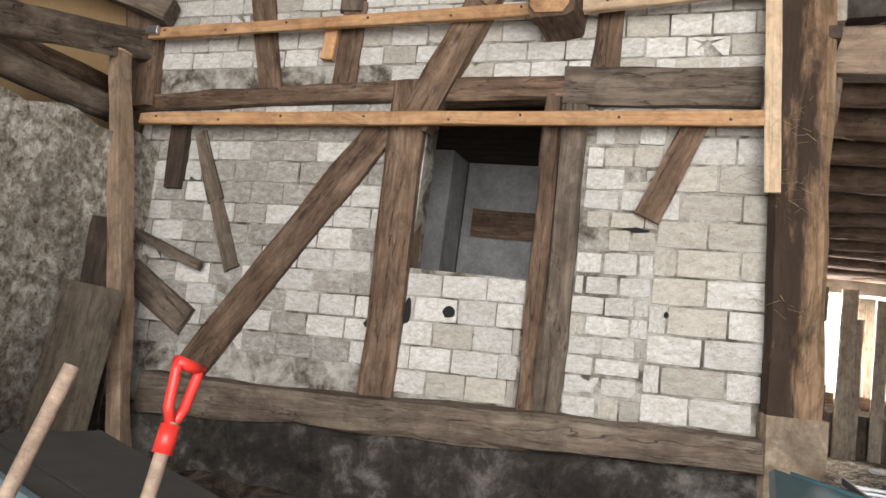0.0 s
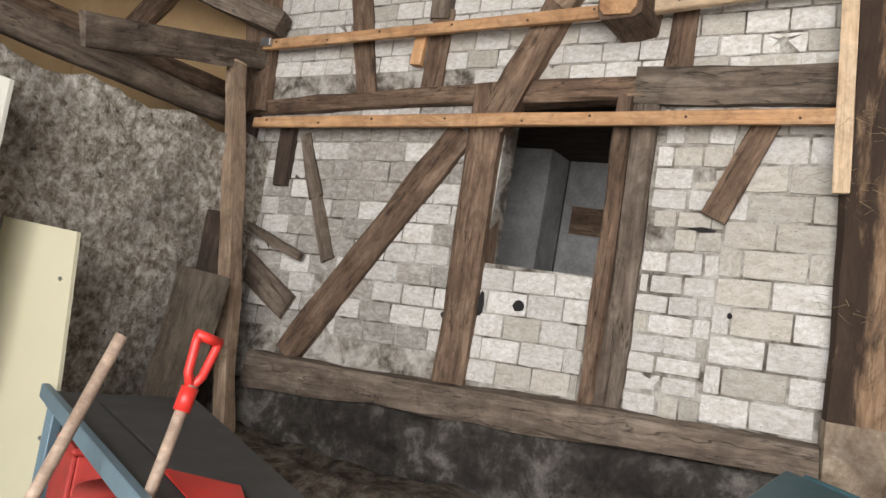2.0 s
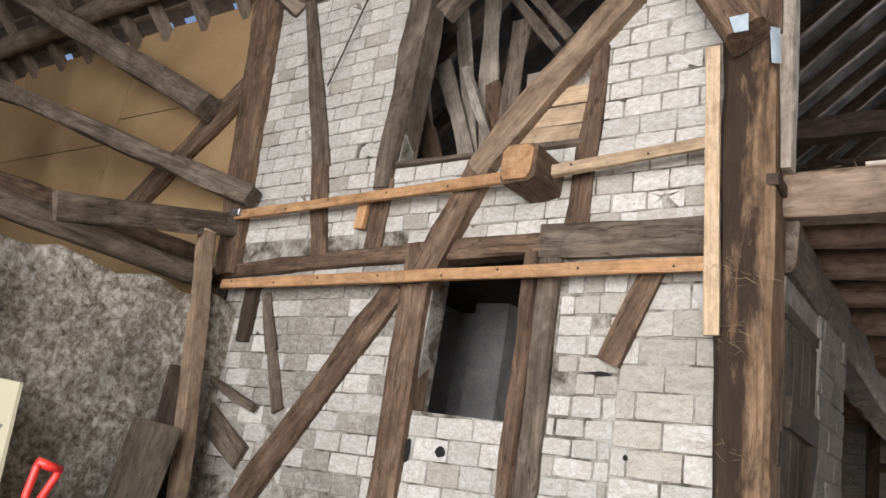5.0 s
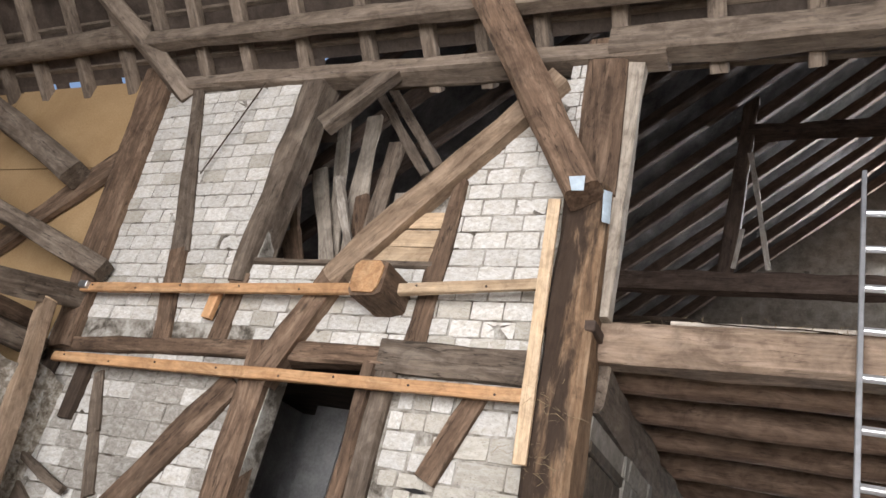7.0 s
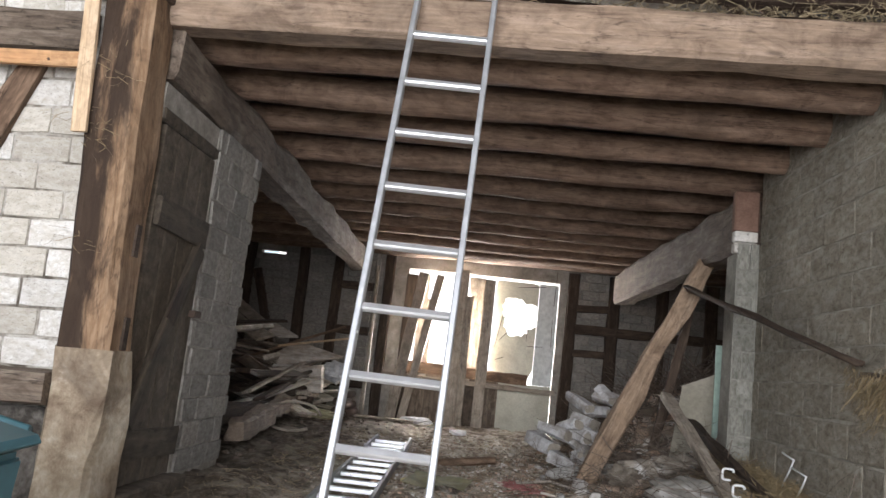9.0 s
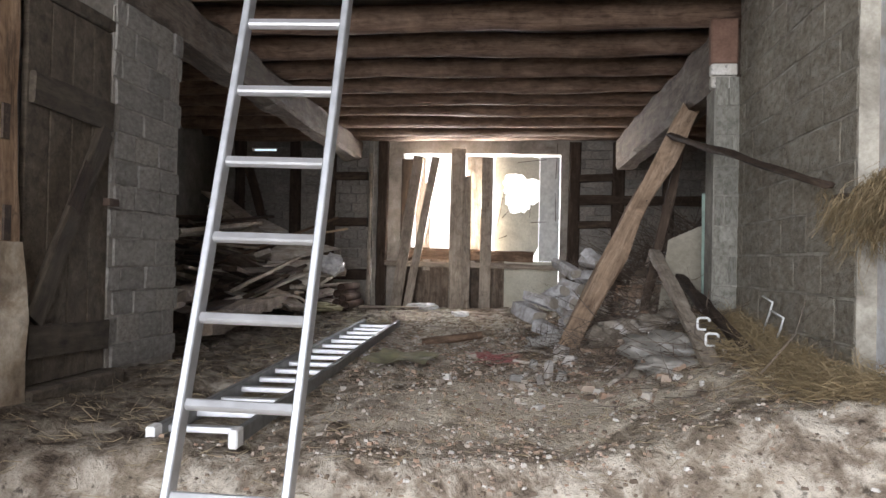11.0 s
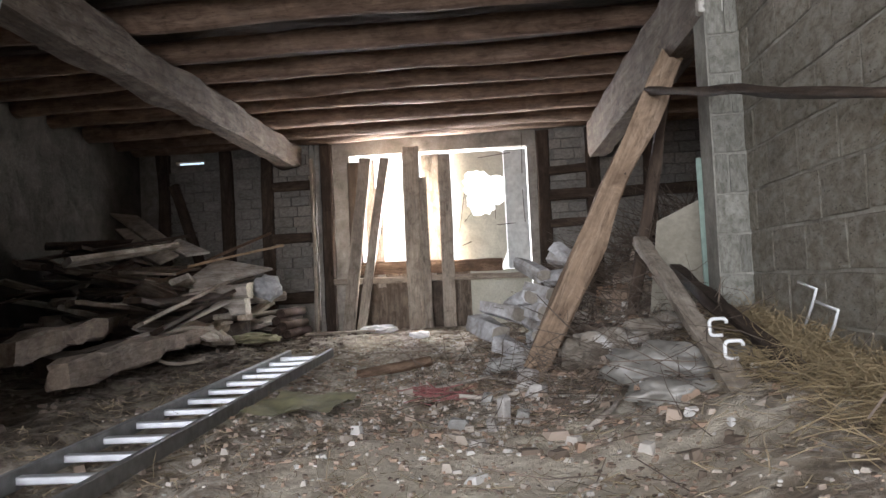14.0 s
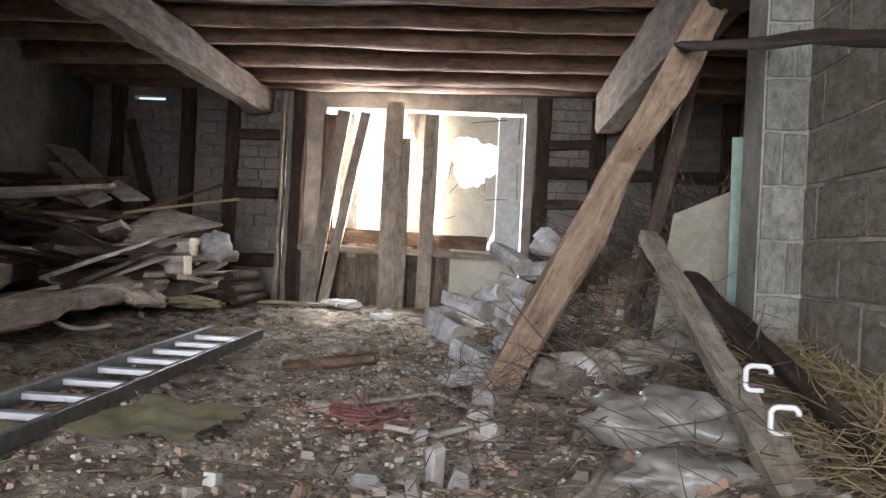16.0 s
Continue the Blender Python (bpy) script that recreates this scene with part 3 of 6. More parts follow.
bm = box_bm(-0.15, -0.13, -0.03, 0.15, 0.13, 0.03, 0.006)
part("iron_strap", bm, RUST, main_post, "rusty iron strap", m=pose(0.073, 0.03, 3.2 - 0.7))
tagged(main_post, "tall soot-stained oak post with a pale repaired foot", "post")

# left plaster wall, low, with an uneven top
def wall_left_bm():
    bm = rough_sheet(170, 64, lambda u, v: ((-3.8, 0.05 - 8.3 * u, 2.62 * v - 0.1), (1, 0, 0)), 0.016, 4.0, 3.0)
    for v in bm.verts:
        if v.co.z > 2.3:
            v.co.z += 0.04 * noise.noise(Vector((v.co.y * 2.2, 1, 7))) * (v.co.z - 2.3) / 0.2
    return bm
wall_left = structure(link("wall_left", wall_left_bm(), PLASTER, smooth=True), "rough flaking lime plaster wall", "wall")
sol = wall_left.modifiers.new("thick", "SOLIDIFY")
sol.thickness, sol.offset = 0.35, -1

# tan fibreboard that closes the gable above it
bm = box_bm(-9.0, 0.075, 2.2, -3.74, 0.10, 5.05)
wall_panel = structure(link("wall_fibreboard", bm, OAK_DARK), "tan fibreboard panels closing the wall", "wall")
for x0, x1, z0, z1 in ((-9.0, -8.2, 2.2, 5.2), (-8.19, -5.9, 2.2, 4.1), (-8.19, -5.9, 4.11, 5.26), (-5.89, -3.74, 2.2, 4.35), (-5.89, -3.74, 4.36, 5.27)):
    part("panel", box_bm(x0 + 0.004, 0.05, z0, x1 - 0.004, 0.066, z1), CHIPBOARD, wall_panel)

# walls that close the place
def slab(name, x0, y0, z0, x1, y1, z1, material, label):
    return structure(link(name, box_bm(x0, y0, z0, x1, y1, z1), material), label, "wall")
slab("wall_panel_back", -9.2, 0.12, -0.1, -3.86, 0.3, 4.6, PLASTER, "plain rendered barn wall")
slab("wall_far_left", -9.4, -8.4, -0.1, -9.2, 0.3, 9.5, PLASTER, "plain rendered barn wall")
# unseen back wall, added; its opening is set to pass the gate lamp
bm = bmesh.new()
box_bm(-9.4, -8.6, -0.1, -3.6, -8.4, 9.0, bm=bm)
box_bm(-3.6, -8.6, 5.2, 3.85, -8.4, 9.0, bm=bm)
box_bm(3.85, -8.6, -0.1, 4.2, -8.4, 9.0, bm=bm)
slab("wall_right_near", 3.92, -8.4, -0.1, 4.12, 0.42, 5.4, WHITE_WALL, "white painted wall, stained brown near the ground")
structure(link("wall_back", bm, PLASTER), "plain rendered wall with the open barn gate", "wall")
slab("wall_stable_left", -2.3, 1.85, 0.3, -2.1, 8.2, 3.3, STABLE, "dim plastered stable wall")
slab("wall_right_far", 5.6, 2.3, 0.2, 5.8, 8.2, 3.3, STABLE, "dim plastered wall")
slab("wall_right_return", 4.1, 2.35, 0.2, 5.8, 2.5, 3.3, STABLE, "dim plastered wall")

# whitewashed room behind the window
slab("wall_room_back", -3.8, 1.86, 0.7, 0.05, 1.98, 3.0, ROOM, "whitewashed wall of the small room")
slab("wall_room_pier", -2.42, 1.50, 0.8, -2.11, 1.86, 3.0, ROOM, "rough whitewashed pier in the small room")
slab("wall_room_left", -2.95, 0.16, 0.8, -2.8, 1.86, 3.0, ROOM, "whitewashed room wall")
ceil = structure(link("ceiling_room", box_bm(-3.8, 0.17, 2.98, 0.05, 1.86, 3.06), OAK_DARK), "dark boarded ceiling of the small room", "ceiling")

# left side wall of the passage: brick beyond the boarded door
slab("wall_passage", 0.06, 0.92, 0.6, 0.228, 1.72, 2.76, MORTAR, "whitewashed brick wall beside the door")
wall_passage = bpy.data.objects["wall_passage"]
slab("wall_passage_top", 0.06, 0.15, 2.62, 0.22, 0.92, 2.8, MORTAR, "whitewashed masonry above the door")

# block wall on the other side
slab("wall_block", 3.838, 0.42, 0.2, 4.05, 2.36, 3.4, BLOCK_JOINT, "grey concrete block wall")
wall_block = bpy.data.objects["wall_block"]
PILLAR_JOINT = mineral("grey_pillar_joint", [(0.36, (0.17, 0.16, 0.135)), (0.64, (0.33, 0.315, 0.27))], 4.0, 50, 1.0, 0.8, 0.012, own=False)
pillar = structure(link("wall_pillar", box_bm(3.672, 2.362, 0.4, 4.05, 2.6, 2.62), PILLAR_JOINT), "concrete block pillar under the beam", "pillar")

# far wall with its gate opening
bm = bmesh.new()
for x0, z0, x1, z1 in ((-2.3, 0.3, -1.61, 3.3), (-1.61, 0.3, -1.24, 2.965), (-1.61, 3.01, -1.24, 3.3), (-1.24, 0.3, 0.19, 3.3), (0.205, 0.3, 0.635, 3.3), (2.862, 0.3, 5.8, 3.3), (0.635, 2.945, 2.862, 3.3)):
    prism_xz(bm, [(x0, z0), (x1, z0), (x1, z1), (x0, z1)], 8.08, 8.2)
wall_far = structure(link("wall_far", bm, MORTAR), "half-timbered far wall with the gate opening", "wall")
bm = box_bm(-3, 13.9, -0.2, 8, 14, 7)
glow, n, l, b = mat("daylight")
em = n.new("ShaderNodeEmission")
em.inputs[0].default_value, em.inputs[1].default_value = (1.0, 0.99, 0.97, 1), 2.4
l.new(em.outputs[0], n["Material Output"].inputs[0])
structure(link("backdrop", bm, glow), "overexposed daylight outside the gate", "backdrop")

# ---- loft over the passage ----
edge_beam = beam("loft_edge_beam", (0.2, 0.18, 3.198), (4.0, 0.18, 3.262), 0.2, 0.235, EDGE, "big squared timber along the loft edge", rough=0.01)
side_l = beam("side_beam", (0.14, 0.16, 2.965), (-0.08, 8.12, 2.96), 0.26, 0.28, OAK_GREY, "heavy squared beam carrying the loft logs", rough=0.02)
side_r = beam("side_beam", (3.78, 2.45, 2.845), (3.66, 7.45, 2.87), 0.24, 0.42, OAK_GREY, "heavy squared beam on the block pillar", rough=0.02)
for i, y in enumerate((0.66, 1.27, 1.94, 2.67, 3.43, 4.22, 4.86, 5.52, 6.12, 6.82, 7.5, 7.93)):
    rr = 0.105 + 0.025 * noise.noise(Vector((y * 3, 2, 1)))
    z = 3.205
    o = log("loft_log", (-2.2, y + 0.03, z), (3.95 if y < 2.4 else 5.6, y - 0.02, z + 0.02), rr, LOG)
    tagged(o, "round brown log carrying the loft floor", "log", "loft floor logs")
bm = rough_sheet(60, 60, lambda u, v: ((-2.2 + 9.2 * u, 0.1 + 8.05 * v, 3.34), (0, 0, 1)), 0.05, 1.4)
loft_floor = structure(link("loft_floor", bm, OAK_DARK), "dark boards and chaff of the loft floor", "floor")

# wing roof over the loft: rafters, tiles, tie beam
RIDGE = (2.35, 9.6)
def roof_slab(name, pts, material, label, thick=0.05):
    bm = bmesh.new()
    bm.faces.new([bm.verts.new(p) for p in pts])
    bmesh.ops.solidify(bm, geom=bm.faces[:], thickness=thick)
    return structure(link(name, bm, material), label, "roof")
roof_slab("roof_wing_left", [(-4.9, 0.17, 3.2), (-4.9, 8.3, 3.2), (2.35, 8.3, 9.75), (2.35, 0.17, 9.75)], LOFT_TILE, "dark tiled roof slope seen from inside")
roof_slab("roof_wing_right", [(2.35, 0.1, 9.75), (2.35, 8.3, 9.75), (9.6, 8.3, 3.2), (9.6, 0.1, 3.2)], LOFT_TILE, "dark tiled roof slope seen from inside")
for i in range(15):
    y = 0.35 + 0.56 * i
    for sx in (-1, 1):
        o = beam("rafter", (2.35 + sx * 7.0, y, 3.2), (2.35, y, 9.55), 0.10, 0.14, LOFT_WOOD, "dark sawn rafter of the loft roof", "rafter", "loft rafters", step=0.6)
def roof_z(x):
    return 9.75 - abs(x - 2.35) * 0.9034


bm = bmesh.new()
cuts = [-4.9, 0.80, 0.88, 2.20, 2.38, 2.58, 2.74, 9.6]
holes = {0.80: (7.66, 7.74), 2.20: (7.68, 8.24), 2.58: (7.72, 8.08)}
for x0, x1 in zip(cuts, cuts[1:]):
    top = [(x1, roof_z(x1)), (x0, roof_z(x0))]
    if x0 < 2.35 < x1:
        top.insert(1, (2.35, 9.75))
    low, high = holes.get(x0, (None, None))
    if low is None:
        prism_xz(bm, [(x0, 3.2), (x1, 3.2)] + [p for p in top if p[1] > 3.21], 8.12, 8.3)
    else:
        prism_xz(bm, [(x0, 3.2), (x1, 3.2), (x1, low), (x0, low)], 8.12, 8.3)
        prism_xz(bm, [(x0, high), (x1, high)] + top, 8.12, 8.3)
gable = structure(link("wall_gable", bm, MORTAR), "grey masonry gable of the loft with ragged holes", "wall")
rg = random.Random(31)
for x, z in ((2.19, 7.78), (2.21, 8.02), (2.38, 7.9), (2.37, 8.18), (2.30, 8.26), (2.27, 7.67), (2.58, 7.82), (2.60, 8.05), (2.73, 7.95), (2.75, 7.76), (2.67, 8.1), (2.20, 8.2)):
    sb = box_bm(-0.5, -0.5, -0.5, 0.5, 0.5, 0.5, 0.12)
    part("stone", sb, MORTAR, gable, m=pose(x, 8.15, z, rg.uniform(-20, 20), rg.uniform(-40, 40), 0) @ Matrix.Diagonal((rg.uniform(0.06, 0.12), 0.12, rg.uniform(0.05, 0.10), 1)))
beam("tie_beam", (-2.4, 4.2, 5.5), (7.2, 4.2, 5.68), 0.2, 0.22, LOFT_WOOD, "dark tie beam across the loft roof")
beam("collar_beam", (0.2, 4.2, 7.5), (4.6, 4.2, 7.62), 0.15, 0.16, LOFT_WOOD, "dark collar beam of the loft roof")
beam("queen_post", (0.22, 4.2, 5.55), (0.33, 4.2, 8.0), 0.16, 0.16, LOFT_WOOD, "dark queen post on the tie beam", "post")
beam("queen_post", (4.0, 4.2, 5.6), (4.1, 4.2, 8.0), 0.16, 0.16, LOFT_WOOD, "dark queen post on the tie beam", "post")
beam("king_post", (2.25, 4.2, 5.6), (2.3, 4.2, 9.5), 0.15, 0.15, LOFT_WOOD, "dark king post on the tie beam", "post")

# ---- main roof over the yard floor ----
roof_slab("roof_main_front", [(-9.4, 0.02, 5.312), (6, 0.02, 5.312), (6, -4.1, 9.2), (-9.4, -4.1, 9.2)], TILE_CLAY, "clay tile roof slope seen from inside")
roof_slab("roof_main_back", [(-9.4, -8.8, 4.8), (6, -8.8, 4.8), (6, -4.1, 9.2), (-9.4, -4.1, 9.2)], TILE_CLAY, "clay tile roof slope seen from inside")
x = -9.4
for gap in (-8.05, -7.3, -6.4, -5.5, -5.15, -4.45, -4.1, -2.22):
    roof_slab("roof_eave", [(x, 0.02, 5.312), (gap - 0.08, 0.02, 5.312), (gap - 0.08, 0.5, 4.86), (x, 0.5, 4.86)], TILE_CLAY, "clay eave tiles with daylight gaps")
    x = gap + 0.08
beam("header_beam", (0.0, 0.0, 5.14), (6, 0.0, 5.2), 0.2, 0.2, ROOF_WOOD, "weathered header beam over the loft opening")
beam("purlin", (-3.95, -0.30, 5.37), (0.6, -0.30, 5.33), 0.13, 0.13, ROOF_WOOD, "squared weathered purlin under the rafters", "purlin")
for a, b, r in (((-3.95, -0.32, 5.46), (-9.2, -0.32, 5.30), 0.1), ((-4.3, -0.72, 5.82), (-9.2, -0.72, 6.08), 0.09)):
    tagged(log("purlin", a, b, r, ROOF_WOOD), "round log purlin under the roof boards", "purlin")
beam("hip_rafter", (-3.55, 0.02, 5.0), (-4.75, -1.05, 6.1), 0.13, 0.15, ROOF_WOOD, "crooked hip rafter at the corner", "rafter")
for i in range(30):
    x = -8.9 + i * 0.5 + 0.08 * math.sin(i * 5.1)
    beam("rafter", (x, 0.2, 5.06), (x - 0.15, -4.1, 9.1), 0.10, 0.10, ROOF_WOOD, "grey weathered rafter under the roof boards", "rafter", "main rafters", step=0.5)
for i in range(16):
    f = i / 16
    y, z = 0.2 - 4.3 * f, 5.13 + 4.06 * f
    beam("tile_batten", (-9.3, y, z), (6, y, z), 0.05, 0.03, ROOF_WOOD, "thin batten carrying the roof tiles", "batten", "tile battens", step=2.0, rough=0.004)
beam("strut", (0.075, -0.22, 3.91), (-0.84, -0.32, 5.48), 0.20, 0.2, OAK, "big oak strut rising from the post", up=(0, 1, 0), w2=0.25)
# timbers over the low wall
beam("tie_beam", (-8.0, -1.2, 6.02), (-4.22, -0.15, 4.15), 0.2, 0.2, OAK_GREY, "old slanting oak tie above the low wall")
beam("tie_beam", (-6.45, -1.2, 4.30), (-3.45, -0.11, 3.33), 0.14, 0.15, OAK_GREY, "thin old slanting beam above the low wall")
beam("hanger", (-6.30, -1.2, 5.12), (-6.24, -1.2, 3.4), 0.13, 0.1, OAK, "upright timber fixed to the slanting tie", "post", up=(0, 1, 0))
beam("panel_brace", (-3.86, 0.0, 4.48), (-5.35, 0.0, 3.24), 0.2, 0.08, OAK, "dark oak brace before the fibreboard", up=(0, 1, 0))
beam("cross_plank", (-3.42, -1.5, 2.74), (-3.58, -0.06, 3.13), 0.04, 0.17, OAK_GREY, "grey rough plank spanning to the corner", "plank")
tagged(log("wall_log", (-3.74, -3.4, 2.74), (-3.72, -0.12, 2.70), 0.085, OAK_GREY), "grey split log along the wall top", "log")
tagged(log("wall_log", (-3.95, -2.6, 2.86), (-4.0, 0.0, 2.9), 0.08, OAK), "brown log lying on the wall top", "log")
# ---- new planks nailed over the wall ----
beam("batten_plank", (-3.50, -0.145, 2.655), (-0.02, -0.135, 2.775), 0.04, 0.07, PINE, "fresh orange pine batten nailed along the wall", "plank", rough=0.003)
beam("batten_plank", (-3.56, -0.13, 3.185), (-1.15, -0.15, 3.30), 0.04, 0.065, PINE, "fresh orange pine batten nailed along the wall", "plank", rough=0.003)
beam("batten_plank", (-0.95, -0.14, 3.315), (-0.08, -0.14, 3.40), 0.04, 0.065, PINE_PALE, "pale pine batten nailed to the wall", "plank", rough=0.003)
beam("upright_plank", (-0.015, -0.15, 2.43), (-0.115, -0.15, 3.92), 0.07, 0.03, PINE_PALE, "pale splintered upright pine board", "plank", up=(0, 1, 0), rough=0.004)
be = beam("beam_end", (-1.05, 0.1, 3.30), (-1.08, -0.30, 3.31), 0.22, 0.22, OAK, "sawn-off beam end sticking out of the wall", rough=0.02)
part("sawn_face", timber_bm(0.012, 0.20, 0.20, 0.006, 3.3, 0.16), PINE, be, "fresh orange sawn face", m=pose(0.405, 0, 0))
corner_prop = beam("corner_prop", (-2.92, -0.34, 0.0), (-3.55, -0.34, 2.98), 0.085, 0.11, PROP, "leaning squared brown prop in the corner", "post", up=(0, 1, 0))

part("sawn_end", timber_bm(0.01, 0.08, 0.105, 0.003, 2.5, 0.12), PINE_PALE, corner_prop, "paler sawn end", m=pose((Vector((-2.92, -0.34, 0.0)) - Vector((-3.55, -0.34, 2.98))).length, 0, 0))


# ---- ladders ----
def ladder(name, foot, top, across, rungs, first, label, width=0.37, flat=False, pitch=0.28):
    """An aluminium ladder from foot to top of its first rail; across points to the other rail."""
    m, length = along(foot, top, Vector(top) - Vector(foot))
    a, x = Vector(foot), (Vector(top) - Vector(foot)).normalized()
    c = Vector(across)
    c = (c - c.dot(x) * x).normalized()
    nrm = x.cross(c)
    mm = Matrix((x, c, nrm)).transposed().to_4x4()
    mm.translation = a
    root = empty(name, mm)
    for s in (0, width):
        bm = box_bm(0, s - 0.0125, -0.032, length, s + 0.0125, 0.032, 0.004)
        rail = part("rail", bm, SHADED_ALU if flat else DULL_ALU, root)
        bm = box_bm(-0.015, s - 0.018, -0.036, 0.06, s + 0.018, 0.036, 0.006)
        part("foot", bm, PLASTIC_WHITE, rail, "plastic foot cap")
    for i in range(rungs):
        if flat:
            part("rung", box_bm(-0.019, 0.01, -0.012, 0.019, width - 0.01, 0.014, 0.003), ALU, root, m=Matrix.Translation((first + pitch * i, 0, 0)))
            continue
        bm = bmesh.new()
        outline = [(-0.017, -0.008), (-0.012, -0.016), (0.010, -0.016), (0.017, -0.008), (0.017, 0.008), (0.010, 0.016), (-0.012, 0.016), (-0.017, 0.008)]
        ends = [[bm.verts.new((u, v, w)) for u, w in outline] for v in (0.008, width - 0.008)]
        for q in range(8):
            bm.faces.new((ends[0][q], ends[0][(q + 1) % 8], ends[1][(q + 1) % 8], ends[1][q]))
        bmesh.ops.recalc_face_normals(bm, faces=bm.faces)
        part("rung", bm, ALU, root, m=Matrix.Translation((first + pitch * i, 0, 0)) @ pose(0, 0, 0, 0, -18, 0))
    tagged(root, label, "ladder")
    return root


ladder("ladder", (1.398, -1.03, 0.0), (1.436, 0.422, 4.447), (1, 0.02, 0), 16, 0.183, "tall aluminium ladder leaning on the loft beam", 0.368, False, 0.2775)
ladder("ladder", (1.085, -0.27, 0.755), (0.965, 4.08, 0.845), (1, 0.03, 0), 15, 0.14, "aluminium ladder lying on the earth floor", 0.315, True)


def nails(ob, length, step, face, size=0.007):
    k = 0.12
    while k < length:
        part("nail", log_bm(0.006, size, 1.0, sides=6, rough=0.0, step=1), RUST, ob, m=Matrix.Translation((k, face, 0.012 * math.sin(k * 9))) @ pose(0, 0, 0, 0, 0, 90))
        k += step * (0.8 + 0.4 * abs(math.sin(k * 5)))


for ob in [o for o in scene.objects if o.name.startswith("batten_plank")]:
    nails(ob, ob.dimensions.x, 0.42, -0.026)


# ---- things by the plaster corner ----
def quad_board(name, corners, thick, material, label, category="board", hole=False):
    """A flat board with the four given corners, in order, and a thickness away from the viewer."""
    bm = bmesh.new()
    f = bm.faces.new([bm.verts.new(c) for c in corners])
    bmesh.ops.recalc_face_normals(bm, faces=bm.faces)
    if f.normal.y > 0:
        bmesh.ops.reverse_faces(bm, faces=[f])
    r = bmesh.ops.extrude_face_region(bm, geom=[f])
    for v in [g for g in r["geom"] if isinstance(g, bmesh.types.BMVert)]:
        v.co -= f.normal * thick
    bmesh.ops.recalc_face_normals(bm, faces=bm.faces)
    return tagged(link(name, bm, material), label, category)


wb = quad_board("white_chipboard", [(-3.76, -1.93, 0.0), (-3.17, -1.90, 0.0), (-3.06, -1.98, 2.30), (-3.72, -2.02, 2.44)], 0.02, WHITE_BOARD, "tall white coated chipboard panel leaning upright", "board")
cb = quad_board("cream_chipboard", [(-3.5, -1.62, 0.0), (-2.735, -1.6, 0.0), (-2.898, -1.638, 1.717), (-3.66, -1.66, 1.745)], 0.02, CREAM, "cream coated chipboard panel leaning by the bench", "board")
for root, pts in ((wb, ((-3.12, -1.985, 2.245), (-3.16, -1.965, 1.57), (-3.19, -1.95, 1.2))), (cb, ((-2.945, -1.642, 1.50), (-2.87, -1.632, 0.81)))):
    for p in pts:
        part("screw", log_bm(0.02, 0.010, 2.0, sides=8, rough=0.0), STEEL, root, "steel cam bolt", m=Matrix.Translation(p) @ pose(0, 0, 0, 0, 0, -90))
m, ln = along((-3.20, -0.80, 0.0), (-3.20, -0.60, 1.64), (0.75, -0.66, 0.1))
tagged(link("wide_plank", timber_bm(ln, 0.29, 0.045, seed=4.4, rough=0.008), DOOR_WOOD, m=m), "wide dark weathered plank leaning in the corner", "plank")
m, ln = along((-3.30, -0.42, 0.0), (-3.40, -0.36, 2.02), (0.75, -0.66, 0.1))
tagged(link("short_plank", timber_bm(ln, 0.20, 0.04, seed=7.4, rough=0.01), OAK_DARK, m=m), "blackened plank leaning behind the pine prop", "plank")

# work bench with a dusty slab top and a blue-grey steel frame
bench = empty("work_bench", pose(-1.93, -1.86, 0.0))
Zt = 1.046
def bench_part(name, bm, material, label=""):
    o = part(name, bm, material, bench, label)
    o.matrix_basis = bench.matrix_basis.inverted()
    return o
for name, pts in (("tabletop", [(-2.72, -1.74), (-0.92, -2.59), (-0.86, -2.475), (-2.66, -1.61)]), ("tabletop", [(-2.655, -1.595), (-0.855, -2.46), (-0.85, -2.16), (-2.54, -1.13)])):
    bm = bmesh.new()
    f = bm.faces.new([bm.verts.new((x, y, Zt)) for x, y in pts])
    bmesh.ops.recalc_face_normals(bm, faces=[f])
    r = bmesh.ops.extrude_face_region(bm, geom=[f])
    for v in [g for g in r["geom"] if isinstance(g, bmesh.types.BMVert)]:
        v.co.z -= 0.035
    bmesh.ops.recalc_face_normals(bm, faces=bm.faces)
    bench_part(name, bm, SLATE, "dusty dark slab")
def bench_bar(name, a, b, w, h):
    m, ln = along(a, b)
    o = part(name, box_bm(0, -w / 2, -h / 2, ln, w / 2, h / 2, 0.004), BLUE_STEEL, bench, "blue-grey steel angle")
    o.matrix_basis = bench.matrix_basis.inverted() @ m
bench_bar("frame_rail", (-2.75, -1.755, Zt - 0.005), (-0.93, -2.615, Zt - 0.005), 0.035, 0.06)
bench_bar("frame_rail", (-2.74, -1.74, Zt - 0.045), (-2.56, -1.13, Zt - 0.045), 0.035, 0.06)
bench_bar("frame_rail", (-2.52, -1.16, Zt - 0.07), (-0.88, -2.16, Zt - 0.07), 0.035, 0.06)
for x, y in ((-2.69, -1.73), (-0.95, -2.56), (-2.52, -1.2), (-0.9, -2.2)):
    bench_bar("leg", (x, y, 0.0), (x, y, Zt - 0.06), 0.05, 0.05)
tagged(bench, "steel-framed work bench with a dusty dark slab top", "bench")
quad_board("red_sheet", [(-1.52, -2.19, 1.053), (-1.04, -2.44, 1.053), (-0.98, -2.37, 1.053), (-1.27, -2.12, 1.057)], 0.006, RED, "small bright red plastic sheet on the bench", "sheet")
crate = empty("red_crate", pose(-2.38, -1.70, 0.0, 0, 0, -24))
